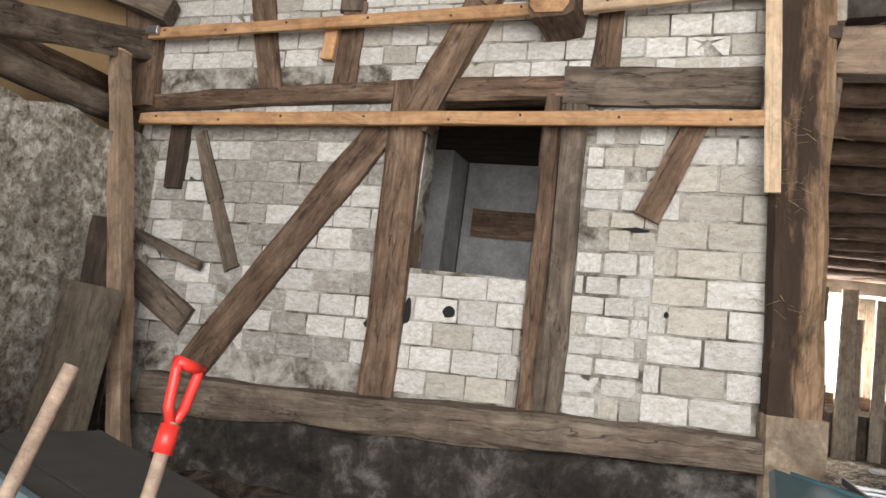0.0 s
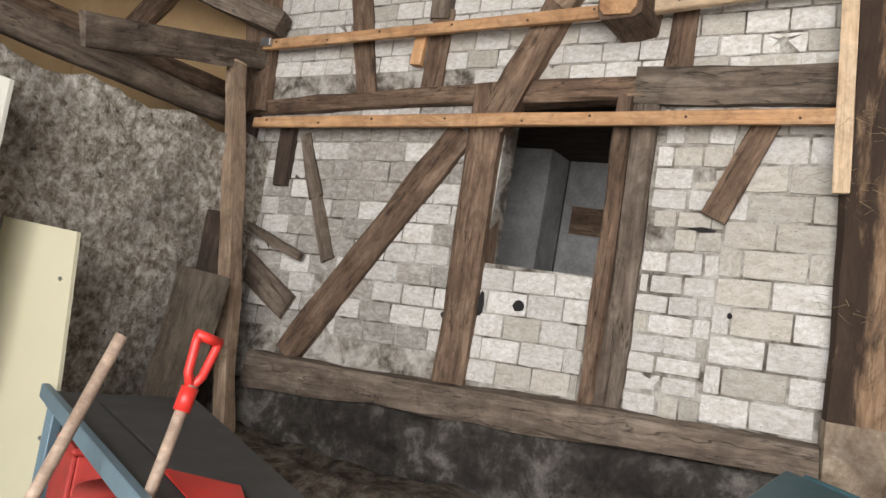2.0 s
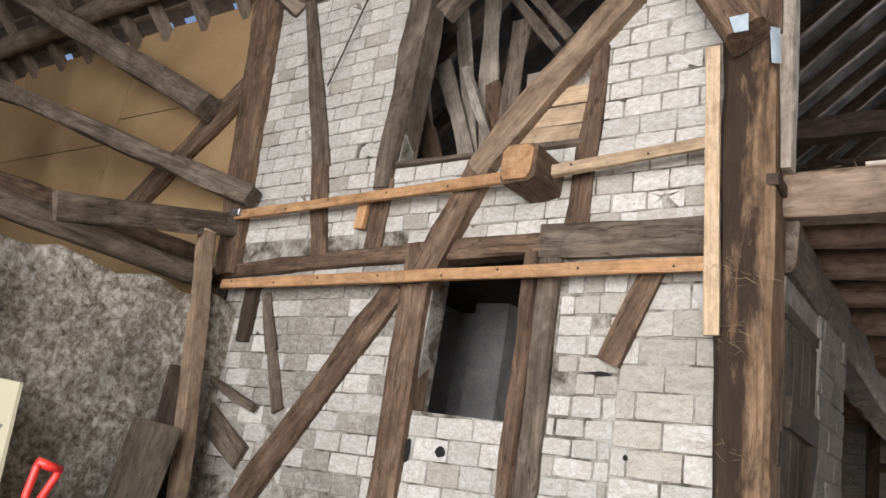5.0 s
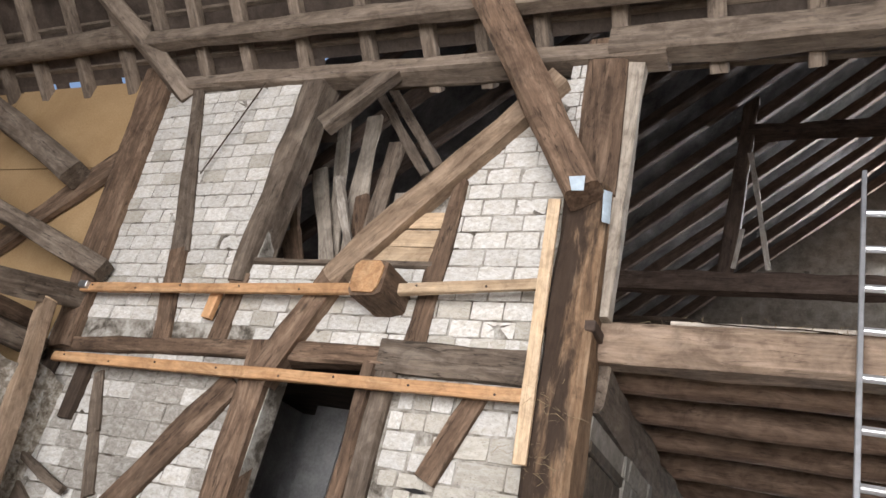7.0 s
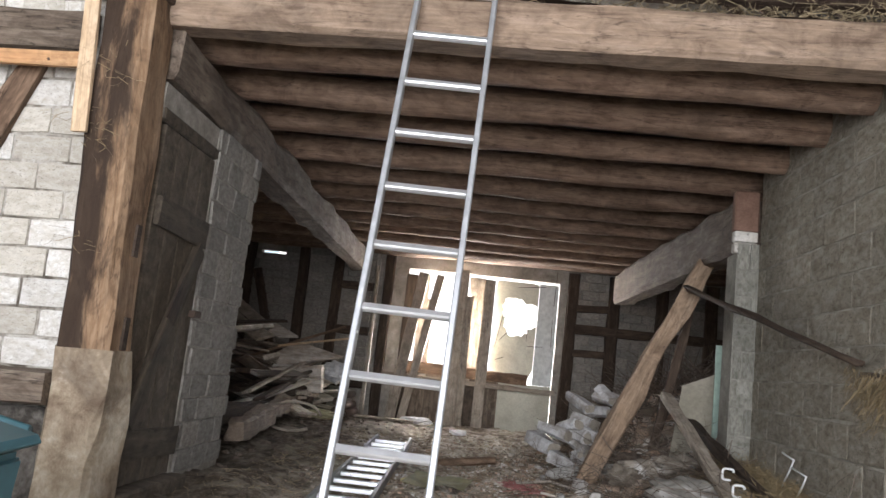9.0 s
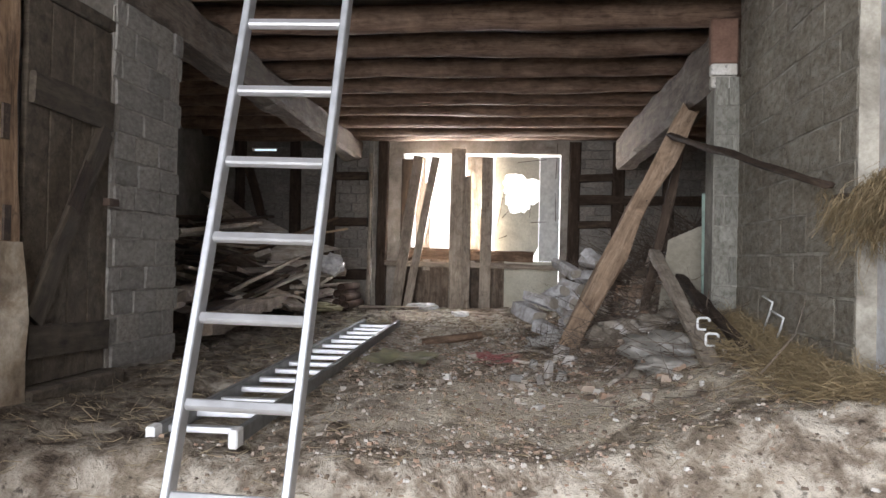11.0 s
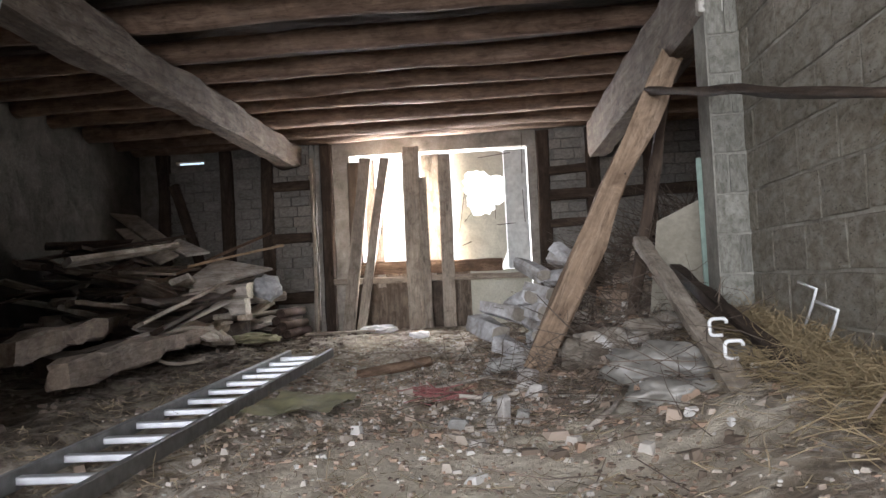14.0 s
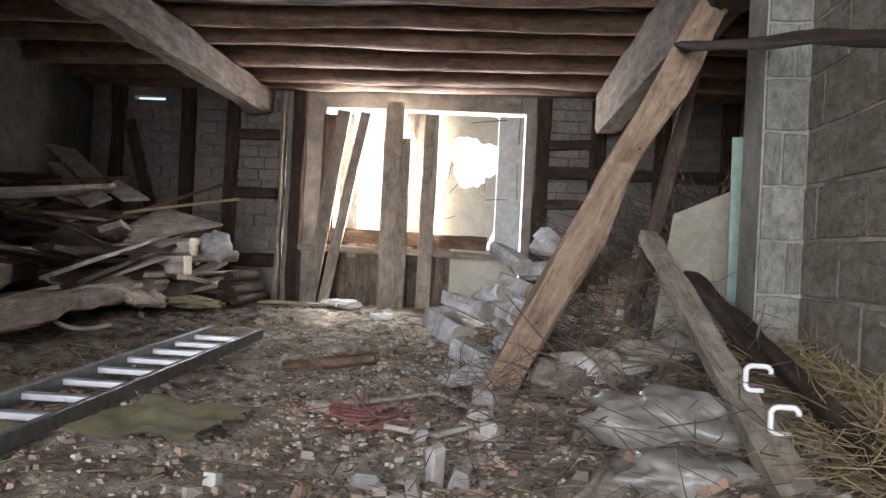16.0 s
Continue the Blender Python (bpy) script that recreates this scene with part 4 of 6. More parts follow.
for x0, y0, x1, y1 in ((-0.15, -0.15, 0.15, -0.13), (-0.15, 0.13, 0.15, 0.15), (-0.15, -0.13, -0.13, 0.13), (0.13, -0.13, 0.15, 0.13)):
    part("side", box_bm(x0, y0, 0.02, x1, y1, 0.88, 0.006), RED_PAINT, crate)
part("base", box_bm(-0.13, -0.13, 0.0, 0.13, 0.13, 0.02), RED_PAINT, crate)
part("lid", box_bm(-0.155, -0.155, 0.882, 0.155, 0.155, 0.91, 0.012), RED_PAINT, crate)
tagged(crate, "scuffed red metal bin standing by the bench", "bin")
drum = empty("red_drum", pose(-1.75, -2.02, 0.0, 0, 0, 0))
part("shell", log_bm(0.9, 0.22, 3.0, sides=20, rough=0.004), RED_PAINT, drum, m=pose(0, 0, 0, 0, -90, 0), smooth=True)
for z in (0.3, 0.6):
    part("hoop", log_bm(0.02, 0.25, 3.0, sides=20, rough=0.0, step=1), RED_PAINT, drum, m=pose(0, 0, z, 0, -90, 0))
tagged(drum, "scuffed red oil drum under the bench top", "drum")


# garden spade with its red D-shaped grip, and a plain pole
def tube(bm, pts, r, sides=10):
    """A round bar through the points."""
    pts = [Vector(p) for p in pts]
    rings = []
    for i, p in enumerate(pts):
        d = (pts[min(i + 1, len(pts) - 1)] - pts[max(i - 1, 0)]).normalized()
        side = d.cross(Vector((0.31, 0.87, 0.23))).normalized()
        up = side.cross(d)
        rings.append([bm.verts.new(p + (side * math.cos(a) + up * math.sin(a)) * r) for a in [2 * math.pi * k / sides for k in range(sides)]])
    for r0, r1 in zip(rings, rings[1:]):
        for k in range(sides):
            bm.faces.new((r0[k], r0[(k + 1) % sides], r1[(k + 1) % sides], r1[k]))
    bm.faces.new(rings[0][::-1])
    bm.faces.new(rings[-1])
    return bm


top, low = Vector((-1.318, -2.30, 1.462)), Vector((-1.30, -2.66, 0.05))
ax = (top - low).normalized()
side = ax.cross(Vector((-1.0, 0.25, 0))).normalized()
spade = empty("spade", Matrix.Translation(low))
back = Matrix.Translation(-low)
o = part("shaft", tube(bmesh.new(), [low + ax * 0.25, low + ax * 1.0, top - ax * 0.13], 0.0165), HANDLE, spade, "pale ash shaft", m=back, smooth=True)
bm = tube(bmesh.new(), [top - ax * 0.2, top - ax * 0.135], 0.023)
tube(bm, [top - ax * 0.14, top - ax * 0.10 - side * 0.022, top - ax * 0.02 - side * 0.032, top + ax * 0.005 - side * 0.033], 0.0125)
tube(bm, [top - ax * 0.14, top - ax * 0.10 + side * 0.022, top - ax * 0.02 + side * 0.032, top + ax * 0.005 + side * 0.033], 0.0125)
tube(bm, [top - side * 0.04, top + side * 0.04], 0.0145)
part("grip", bm, RED, spade, "bright red plastic D grip", m=back, smooth=True)
bm = box_bm(-0.09, -0.003, 0.0, 0.09, 0.003, 0.28)
part("blade", bm, STEEL, spade, "steel blade")
tagged(spade, "garden spade with ash shaft and red D grip", "spade")
bm = tube(bmesh.new(), [(-1.725, -2.79, 0.02), (-1.67, -2.565, 0.74), (-1.611, -2.343, 1.422)], 0.0185, 12)
tagged(link("pole", bm, HANDLE, smooth=True), "plain round ash pole leaning by the bench", "pole")

# teal refuse bin at the foot of the big post
bin_ob = empty("refuse_bin", pose(0.29, -1.48, 0.0, 0, 0, -3))
bm = bmesh.new()
lo = [bm.verts.new(p) for p in ((-0.22, -0.26, 0), (0.22, -0.26, 0), (0.22, 0.26, 0), (-0.22, 0.26, 0))]
hi = [bm.verts.new(p) for p in ((-0.28, -0.34, 1.23), (0.28, -0.34, 1.13), (0.28, 0.34, 1.17), (-0.28, 0.34, 1.27))]
bm.faces.new(lo[::-1])
bm.faces.new(hi)
for k in range(4):
    bm.faces.new((lo[k], lo[(k + 1) % 4], hi[(k + 1) % 4], hi[k]))
bmesh.ops.bevel(bm, geom=bm.edges[:], offset=0.02, segments=2, affect="EDGES")
part("body", bm, TEAL, bin_ob)
bm = box_bm(-0.31, -0.37, 1.20, 0.31, 0.37, 1.235, 0.015)
for v in bm.verts:
    v.co.z += 0.06 - 0.19 * (v.co.x + 0.31) + 0.02 * (1 - (v.co.x / 0.31) ** 2) + 0.06 * (v.co.y + 0.37)
lid = part("lid", bm, TEAL, bin_ob, "scuffed teal lid")
part("lid_grip", box_bm(-0.1, -0.41, 1.195, 0.1, -0.365, 1.225, 0.006), TEAL, lid)
part("hinge", log_bm(0.5, 0.022, 1.0, sides=10, rough=0.0), TEAL, bin_ob, m=pose(-0.25, 0.385, 1.315, 0, 10.8, 0), smooth=True)
for x in (-0.27, 0.23):
    wheel = part("wheel", log_bm(0.04, 0.1, 1.0, sides=16, rough=0.0), OAK_DARK, bin_ob, "black rubber wheel", m=pose(x, 0.3, 0.10), smooth=True)
    part("hub", log_bm(0.05, 0.035, 1.0, sides=12, rough=0.0), TEAL, wheel, m=pose(-0.005, 0, 0), smooth=True)
tagged(bin_ob, "dull teal plastic wheeled refuse bin by the post", "bin")

# ---- boarded door and fittings beside the post ----
door = empty("door_1", pose(0.215, 0.2, 0.82))
for k in range(4):
    part("plank", box_bm(-0.02, 0.004 + 0.178 * k, 0.0, 0.012, 0.174 + 0.178 * k, 1.78, 0.004), DOOR_WOOD, door)
for z in (0.2, 1.35):
    m, ln = along((0.028, 0.02, z), (0.028, 0.70, z - 0.02))
    part("ledge", timber_bm(ln, 0.03, 0.15, seed=z, rough=0.006), DOOR_WOOD, door, m=m)
m, ln = along((0.028, 0.06, 0.3), (0.028, 0.64, 1.25), (1, 0, 0))
part("brace", timber_bm(ln, 0.12, 0.03, seed=2.2, rough=0.006), DOOR_WOOD, door, m=m)
part("latch", box_bm(0.0, 0.66, 0.86, 0.05, 0.76, 0.9, 0.004), RUST, door, "rusty iron latch")
m, ln = along((0.045, 0.34, 0.82), (0.045, 0.47, 1.05), (1, 0, 0))
part("patch", timber_bm(ln, 0.1, 0.01, seed=5.0, rough=0.004), OAK_DARK, door, "dark worn patch", m=m)
tagged(door, "closed grey ledged and braced board door", "door")
frame_o = empty("door_frame", pose(0.2, 0.16, 0.78))
part("threshold", box_bm(-0.06, 0.0, -0.06, 0.12, 0.8, 0.035, 0.01), DOOR_WOOD, frame_o)
part("lintel", box_bm(-0.06, 0.0, 1.83, 0.03, 0.8, 1.9, 0.01), DOOR_WOOD, frame_o)
structure(frame_o, "grey oak frame of the board door", "door frame")

# ---- far gate: boards, panels, posts ----
def upright(name, a, b, w, material, label, d=0.04, category="board"):
    return beam(name, a, b, w, d, material, label, category, up=(0, 1, 0), rough=0.005)


upright("leaning_board", (0.62, 7.70, 0.73), (0.88, 7.9, 2.88), 0.15, GREY_PLANK, "long grey board leaning in the gateway")
upright("leaning_board", (0.78, 7.66, 0.73), (1.13, 7.86, 2.86), 0.11, GREY_PLANK, "narrow grey board leaning in the gateway")
gate_post = upright("gate_post", (1.44, 7.88, 0.70), (1.44, 7.90, 2.98), 0.2, GREY_PLANK, "broad grey gate post with a splice", 0.14, "post")
upright("gate_board", (1.585, 7.87, 0.72), (1.575, 7.89, 2.6), 0.10, GREY_PLANK, "grey board beside the gate post")
upright("gate_board", (1.84, 7.84, 0.72), (1.85, 7.9, 2.87), 0.155, GREY_PLANK, "grey upright board before the pale door")
beam("gate_rail", (0.42, 7.95, 1.37), (2.9, 7.95, 1.36), 0.08, 0.07, GREY_PLANK, "long grey rail across the gateway", "rail")
beam("gate_rail", (0.62, 7.99, 1.525), (2.5, 7.99, 1.50), 0.03, 0.15, OAK, "brown board above the gate rail", "rail")
upright("gate_strip", (1.0, 8.04, 1.28), (1.0, 8.04, 2.52), 0.1, PALE_SCRAP, "thin pale board strip in the gateway", 0.02)
upright("gate_strip", (1.62, 8.045, 1.40), (1.61, 8.045, 2.9), 0.13, PALE_SCRAP, "peeling pale board strip beside the post", 0.015)
upright("gate_strip", (1.74, 8.03, 1.45), (1.72, 8.03, 2.9), 0.1, PALE_SCRAP, "mildewed pale board strip in the gateway", 0.02)
for x0, x1 in ((0.62, 0.98), (0.98, 1.44), (1.44, 1.78), (1.78, 2.10)):
    upright("kick_board", ((x0 + x1) / 2, 8.05, 0.66), ((x0 + x1) / 2, 8.05, 1.46), x1 - x0 - 0.002, OAK_GREY, "brown weathered low board of the gate", 0.025)
upright("gate_board", (0.69, 8.05, 0.68), (0.70, 8.05, 2.86), 0.16, OAK_DARK, "dark board at the side of the gateway", 0.03)
for x0, x1, z1 in ((0.83, 0.96, 2.88),):
    upright("gate_strip", ((x0 + x1) / 2, 8.06, 1.34), ((x0 + x1) / 2, 8.06, z1), x1 - x0, PALE_SCRAP, "backlit pale wood strip in the gateway", 0.015)
far_door = empty("door_2", pose(1.96, 8.06, 0.70))
GREENWASH = mineral("pale_green_paint", [(0.3, (0.50, 0.49, 0.40)), (0.7, (0.70, 0.68, 0.57))], 3.0, 40, 0.6, 0.3, 0.01, stain=(0.30, 0.27, 0.19), stain_amount=0.5)
n, l = GREENWASH.node_tree.nodes, GREENWASH.node_tree.links
# slight translucency lets the lamp behind stand in for glare on the panels
tr, mx = n.new("ShaderNodeBsdfTranslucent"), n.new("ShaderNodeMixShader")
tr.inputs[0].default_value, mx.inputs[0].default_value = (0.75, 0.72, 0.62, 1), 0.03
l.new(n["Principled BSDF"].outputs[0], mx.inputs[1])
l.new(tr.outputs[0], mx.inputs[2])
l.new(mx.outputs[0], n["Material Output"].inputs[0])
part("panel", box_bm(0.13, -0.014, 0.0, 0.886, 0.014, 0.736, 0.002), GREENWASH, far_door)
part("panel", box_bm(0.612, -0.014, 0.74, 0.886, 0.014, 2.20, 0.002), plain("pale_blue_paint", (0.58, 0.60, 0.575), 0.6, 0.0, 0.2), far_door, "pale bluish narrow panel")
# the main panel, broken open in a ragged hole widened to hold the glare
rd = random.Random(17)
N = 40
bm = bmesh.new()
outer, inner = [], []
for k in range(N):
    a = 2 * math.pi * k / N
    c, q = math.cos(a), math.sin(a)
    cx, cz = 0.36, 1.70
    reach = min((0.606 - cx) / c if c > 1e-6 else (cx + 0.02) / -c if c < -1e-6 else 9, (2.20 - cz) / q if q > 1e-6 else (cz - 0.74) / -q if q < -1e-6 else 9)
    r = min(reach - 0.01, (0.27 + 0.04 * math.sin(3 * a + 1) + rd.uniform(-0.03, 0.02)))
    outer.append(bm.verts.new((cx + c * reach, 0, cz + q * reach)))
    inner.append(bm.verts.new((cx + c * r, 0, cz + q * r)))
for k in range(N):
    bm.faces.new((outer[k], outer[(k + 1) % N], inner[(k + 1) % N], inner[k]))
bmesh.ops.recalc_face_normals(bm, faces=bm.faces)
bmesh.ops.solidify(bm, geom=bm.faces[:], thickness=0.016)
part("broken_panel", bm, GREENWASH, far_door, "broken panel round a bright hole")
for k, (x, z, ln, tilt) in enumerate(((0.03, 1.22, 0.5, 80), (0.10, 1.34, 0.16, 50), (0.06, 1.05, 0.12, 20), (0.48, 1.35, 0.3, 88), (0.30, 2.12, 0.4, 6), (0.83, 1.9, 0.5, 88), (0.84, 1.3, 0.4, 92), (0.50, 1.28, 0.22, 3))):
    part("crack", timber_bm(ln, 0.014, 0.006, 0.004, k * 1.3, 0.2), OAK_DARK, far_door, "dark crack in the paint", m=pose(x, -0.022, z, 0, -tilt, 0))
tagged(far_door, "pale green peeling door with a torn opening", "door")

# timbers of the far wall
def far_piece(name, x0, z0, x1, z1, w, material=OAK_DARK, y=8.02):
    return timber(name, (x0, y, z0), (x1, y, z1), w, 0.14, material, wall_far, "", up=(0, 1, 0))
for x in (-1.75, -0.91, -0.41, 0.36, 3.03, 3.62, 4.3, 5.0):
    far_piece("post", x, 0.6, x + 0.03 * math.sin(x * 9), 3.1, 0.14 if x < 3 else 0.16)
far_piece("brace", -1.62, 2.7, -1.15, 1.2, 0.13)
for z in (1.95, 2.6):
    far_piece("rail", -0.36, z, 0.14, z, 0.12)
    far_piece("rail", 3.1, z, 3.58, z + 0.02, 0.11)
far_piece("rail", -2.2, 1.2, 0.16, 1.2, 0.14)
far_piece("rail", 3.1, 2.3, 5.5, 2.3, 0.13)
tagged(log("pole", (0.2, 7.9, 0.74), (0.19, 7.93, 2.92), 0.022, GREY_PLANK), "thin upright pole by the beam end", "pole")

# ---- timber stack on the stable side ----
def scrap(name, a, b, w, h, material, label, category="board", group="scrap timber", up=(0, 0, 1), **kw):
    return beam(name, a, b, w, h, material, label, category, group, up, rough=0.006, step=0.4, **kw)


beam("rotten_beam", (0.05, 2.6, 0.90), (-0.42, 6.6, 1.0), 0.16, 0.15, ROOF_WOOD, "rotten grey beam lying on the floor", rough=0.03)
beam("rotten_beam", (-0.5, 2.9, 1.02), (-1.3, 6.4, 1.13), 0.17, 0.16, ROOF_WOOD, "rotten grey beam under the timber stack", rough=0.03)
beam("rotten_beam", (-0.62, 3.6, 0.86), (-0.35, 6.8, 0.95), 0.2, 0.16, OAK_DARK, "dark old beam under the timber stack", rough=0.03)
rnd = random.Random(11)
def heap(x, y):
    return 0.85 + 1.3 * math.exp(-((x + 1.3) / 0.75) ** 2 - ((y - 5.6) / 1.5) ** 2) + 0.35 * math.exp(-((x + 0.3) / 0.4) ** 2 - ((y - 6.3) / 0.9) ** 2)
for k in range(130):
    x, y = rnd.uniform(-1.95, -0.35), rnd.uniform(5.2, 7.4)
    z = 0.8 + (heap(x, y) - 0.8) * rnd.uniform(0.2, 0.85)
    ln = rnd.uniform(0.5, 1.7)
    yaw, tilt = rnd.gauss(1.35, 0.5), rnd.gauss(0.02, 0.2)
    d = Vector((math.cos(yaw), math.sin(yaw), math.tan(tilt))).normalized() * ln / 2
    a, b = Vector((x, y, z)) - d, Vector((x, y, z)) + d
    for p in (a, b):
        p.x = max(-2.0, min(0.12, p.x))
        p.y = min(7.8, p.y)
        p.z = max(0.8, p.z)
    # darker woods left, paler right: the light's falloff is in the board colours
    mt = rnd.choice((GREY_PLANK, OAK_GREY, OAK_GREY, ROOF_WOOD, PALE_SCRAP, OAK_DARK, OAK_DARK) if x < -0.8 else (GREY_PLANK, PALE_SCRAP, PALE_SCRAP, WHITE_SCRAP, OAK_GREY, OAK_DARK))
    scrap("scrap_board", a, b, rnd.uniform(0.09, 0.24), rnd.uniform(0.02, 0.06), mt, "old board thrown on the timber stack", up=(rnd.uniform(-0.5, 0.5), rnd.uniform(-0.3, 0.3), 1))
for c4, mt in (
    ([(-1.724, 6.6, 2.224), (-1.412, 6.6, 2.178), (-0.77, 6.0, 1.841), (-0.945, 6.0, 1.804)], GREY_PLANK),
    ([(-1.51, 6.3, 2.02), (-1.37, 6.3, 2.02), (-0.86, 5.8, 1.775), (-0.985, 5.8, 1.725)], GREY_PLANK),
    ([(-1.09, 6.0, 1.73), (-0.89, 6.0, 1.80), (-0.61, 5.8, 1.70), (-0.81, 5.8, 1.62)], GREY_PLANK),
    ([(-0.99, 6.3, 1.835), (-0.81, 6.3, 1.88), (-0.38, 6.0, 1.715), (-0.62, 6.0, 1.696)], WHITE_SCRAP),
):
    quad_board("weathered_panel", c4, 0.03, mt, "grey weathered panel tipped on the timber stack", "panel")
quad_board("pale_board", [(-0.79, 6.3, 1.43), (-0.53, 6.6, 1.667), (0.10, 6.5, 1.533), (-0.65, 6.3, 1.345)], 0.03, WHITE_SCRAP, "wide pale splintered board on the stack")
scrap("pale_stick", (-0.62, 6.0, 1.60), (0.16, 6.7, 1.80), 0.04, 0.025, PINE_PALE, "pale fresh stick poking out of the stack", "stick")
scrap("pale_stick", (-1.15, 5.7, 1.32), (0.06, 6.6, 1.93), 0.045, 0.03, OAK, "thin brown stick poking out of the stack", "stick")
scrap("split_billet", (-0.70, 6.3, 1.30), (-0.09, 6.3, 1.33), 0.2, 0.15, WHITE_SCRAP, "thick pale split billet on the stack", "firewood", cham=0.2)
scrap("split_billet", (-0.50, 6.0, 1.15), (-0.02, 6.02, 1.17), 0.2, 0.16, WHITE_SCRAP, "pale squared billet with a dark end", "firewood", cham=0.08)
for k, (x, y, z, s) in enumerate(((-0.45, 6.2, 1.02, 0.2), (-0.9, 5.9, 1.1, 0.22), (0.0, 6.9, 1.2, 0.14))):
    scrap("split_billet", (x - 0.7, y - 0.8, z), (x + 0.05, y + 0.1, z + 0.05), s, s * 0.75, PALE_SCRAP if k else OAK_GREY, "weathered split billet in the stack", "firewood", cham=0.22)


def crumple(name, centre, size, material, label, category, seed, sub=3, amp=0.35, kind="", smooth=False):
    """A crumpled lump: a sphere pushed in and out by noise, flattened to its size."""
    bm = bmesh.new()
    bmesh.ops.create_icosphere(bm, subdivisions=sub, radius=1.0)
    for v in bm.verts:
        d = 1 + amp * noise.fractal(v.co * 1.6 + Vector((seed, seed * 2, 0)), 1.0, 2.0, 4)
        c = 0.16 * amp * noise.cell(v.co * 3.1 + Vector((seed, 0, seed)))
        v.co = Vector((v.co.x * size[0], v.co.y * size[1], v.co.z * size[2])) * (d + c)
    return tagged(link(name, bm, material, m=Matrix.Translation(centre), smooth=smooth), label, category, kind=kind)


# pipes stacked at the end of the pile
for k, (x, z) in enumerate(((0.04, 0.86), (0.12, 0.92), (0.05, 0.98), (0.16, 0.83), (0.10, 1.06))):
    bm = bmesh.new()
    n_ = 16
    rings = [[bm.verts.new((yy, r * math.cos(2 * math.pi * i / n_), r * math.sin(2 * math.pi * i / n_))) for i in range(n_)] for yy, r in ((0, 0.05), (0.9, 0.05), (0.9, 0.038), (0, 0.038))]
    for q in range(4):
        for i in range(n_):
            bm.faces.new((rings[q][i], rings[q][(i + 1) % n_], rings[(q + 1) % 4][(i + 1) % n_], rings[(q + 1) % 4][i]))
    bmesh.ops.recalc_face_normals(bm, faces=bm.faces)
    tagged(link("drain_pipe", bm, RUST, m=pose(x, 6.7, z, 0, 0, 90), smooth=True), "short dark drain pipe stacked by the timber", "pipe", "drain pipes")
crumple("cloth_scrap", (0.02, 6.1, 0.84), (0.24, 0.16, 0.05), plain("dull_olive_cloth", (0.26, 0.235, 0.14), 0.9, 0.0, 0.3), "dull olive cloth dropped by the pipes", "cloth", 71.0, 3, 0.5)
crumple("plastic_bag", (0.0, 6.62, 1.35), (0.15, 0.10, 0.13), plain("milky_plastic", (0.42, 0.42, 0.42), 0.3, 0.0, 0.3), "crumpled translucent white plastic bag on the stack", "bag", 3.0)

# ---- props, boards and rubble under the other side beam ----
prop = beam("raking_prop", (2.735, 2.74, 0.80), (3.70, 3.36, 2.66), 0.15, 0.11, PROP, "raking brown prop under the side beam", "prop", up=(0, 1, 0), rough=0.02, bend=0.03)
part("sawn_end", timber_bm(0.01, 0.145, 0.105, 0.004, 5.5, 0.12), PINE_PALE, prop, "paler sawn end", m=pose((Vector((3.70, 3.36, 2.66)) - Vector((2.735, 2.74, 0.80))).length, 0, 0))
for k, yy in ((0.35, 0.0), (1.3, 0.02), (1.9, -0.02)):
    part("nail", log_bm(0.008, 0.006, 1.0, sides=6, rough=0.0, step=1), RUST, prop, "rusty nail head", m=pose(k, yy, -0.062, 0, 90, 0))
beam("thin_prop", (3.38, 3.5, 1.0), (3.74, 3.62, 2.66), 0.07, 0.07, OAK_DARK, "thin dark prop behind the raking one", "prop", up=(0, 1, 0))
beam("pole_plank", (3.45, 3.40, 1.53), (3.42, 1.0, 0.86), 0.085, 0.055, GREY_PLANK, "grey plank sloping down over the rubble", "plank")
beam("pole_plank", (3.58, 3.0, 1.34), (3.60, 0.6, 0.88), 0.07, 0.05, OAK_DARK, "dark pole sloping down beside the plank", "plank")
quad_board("rounded_board", [(3.41, 3.02, 0.95), (3.80, 3.0, 0.95), (3.80, 3.0, 1.76), (3.50, 3.05, 1.62)], 0.02, mineral("dusty_card", [(0.3, (0.26, 0.235, 0.18)), (0.7, (0.36, 0.33, 0.265))], 2.0, 30, 0.9, 0.3), "dusty cream board leaning behind the pillar")
beam("green_board", (3.765, 2.98, 0.9), (3.745, 2.94, 1.965), 0.05, 0.02, plain("faded_green", (0.34, 0.45, 0.38), 0.7, 0.0, 0.2), "thin pale green board standing by the pillar", "board", up=(0, 1, 0), rough=0.003)
tagged(log("hanging_bar", (3.53, 3.25, 2.44), (3.80, 0.62, 1.80), 0.02, OAK_DARK), "dark sloping bar along the block wall", "bar")
for pts in ([(3.8, 1.64, 1.264), (3.8, 1.45, 1.237), (3.8, 1.50, 1.18), (3.8, 1.69, 1.0)], [(3.8, 1.47, 1.19), (3.8, 1.255, 1.165), (3.8, 1.30, 1.11), (3.8, 1.49, 0.93)]):
    bm = tube(bmesh.new(), pts, 0.006, 8)
    tagged(link("bent_wire", bm, PLASTIC_WHITE, smooth=True), "white bent wire bracket standing in the straw", "wire", "bent wires")
for y, z in ((1.58, 1.10), (1.36, 1.03)):
    pts = [(3.46 + 0.036 * max(-0.92, min(0.92, 1.12 * math.cos(a))), y, z + 0.036 * max(-0.92, min(0.92, 1.12 * math.sin(a)))) for a in [0.35 + 0.28 * k for k in range(18)]]
    bm = tube(bmesh.new(), pts, 0.0075, 8)
    tagged(link("pipe_hook", bm, PLASTIC_WHITE, smooth=True), "white curled pipe hook on the plank", "hook", "pipe hooks")
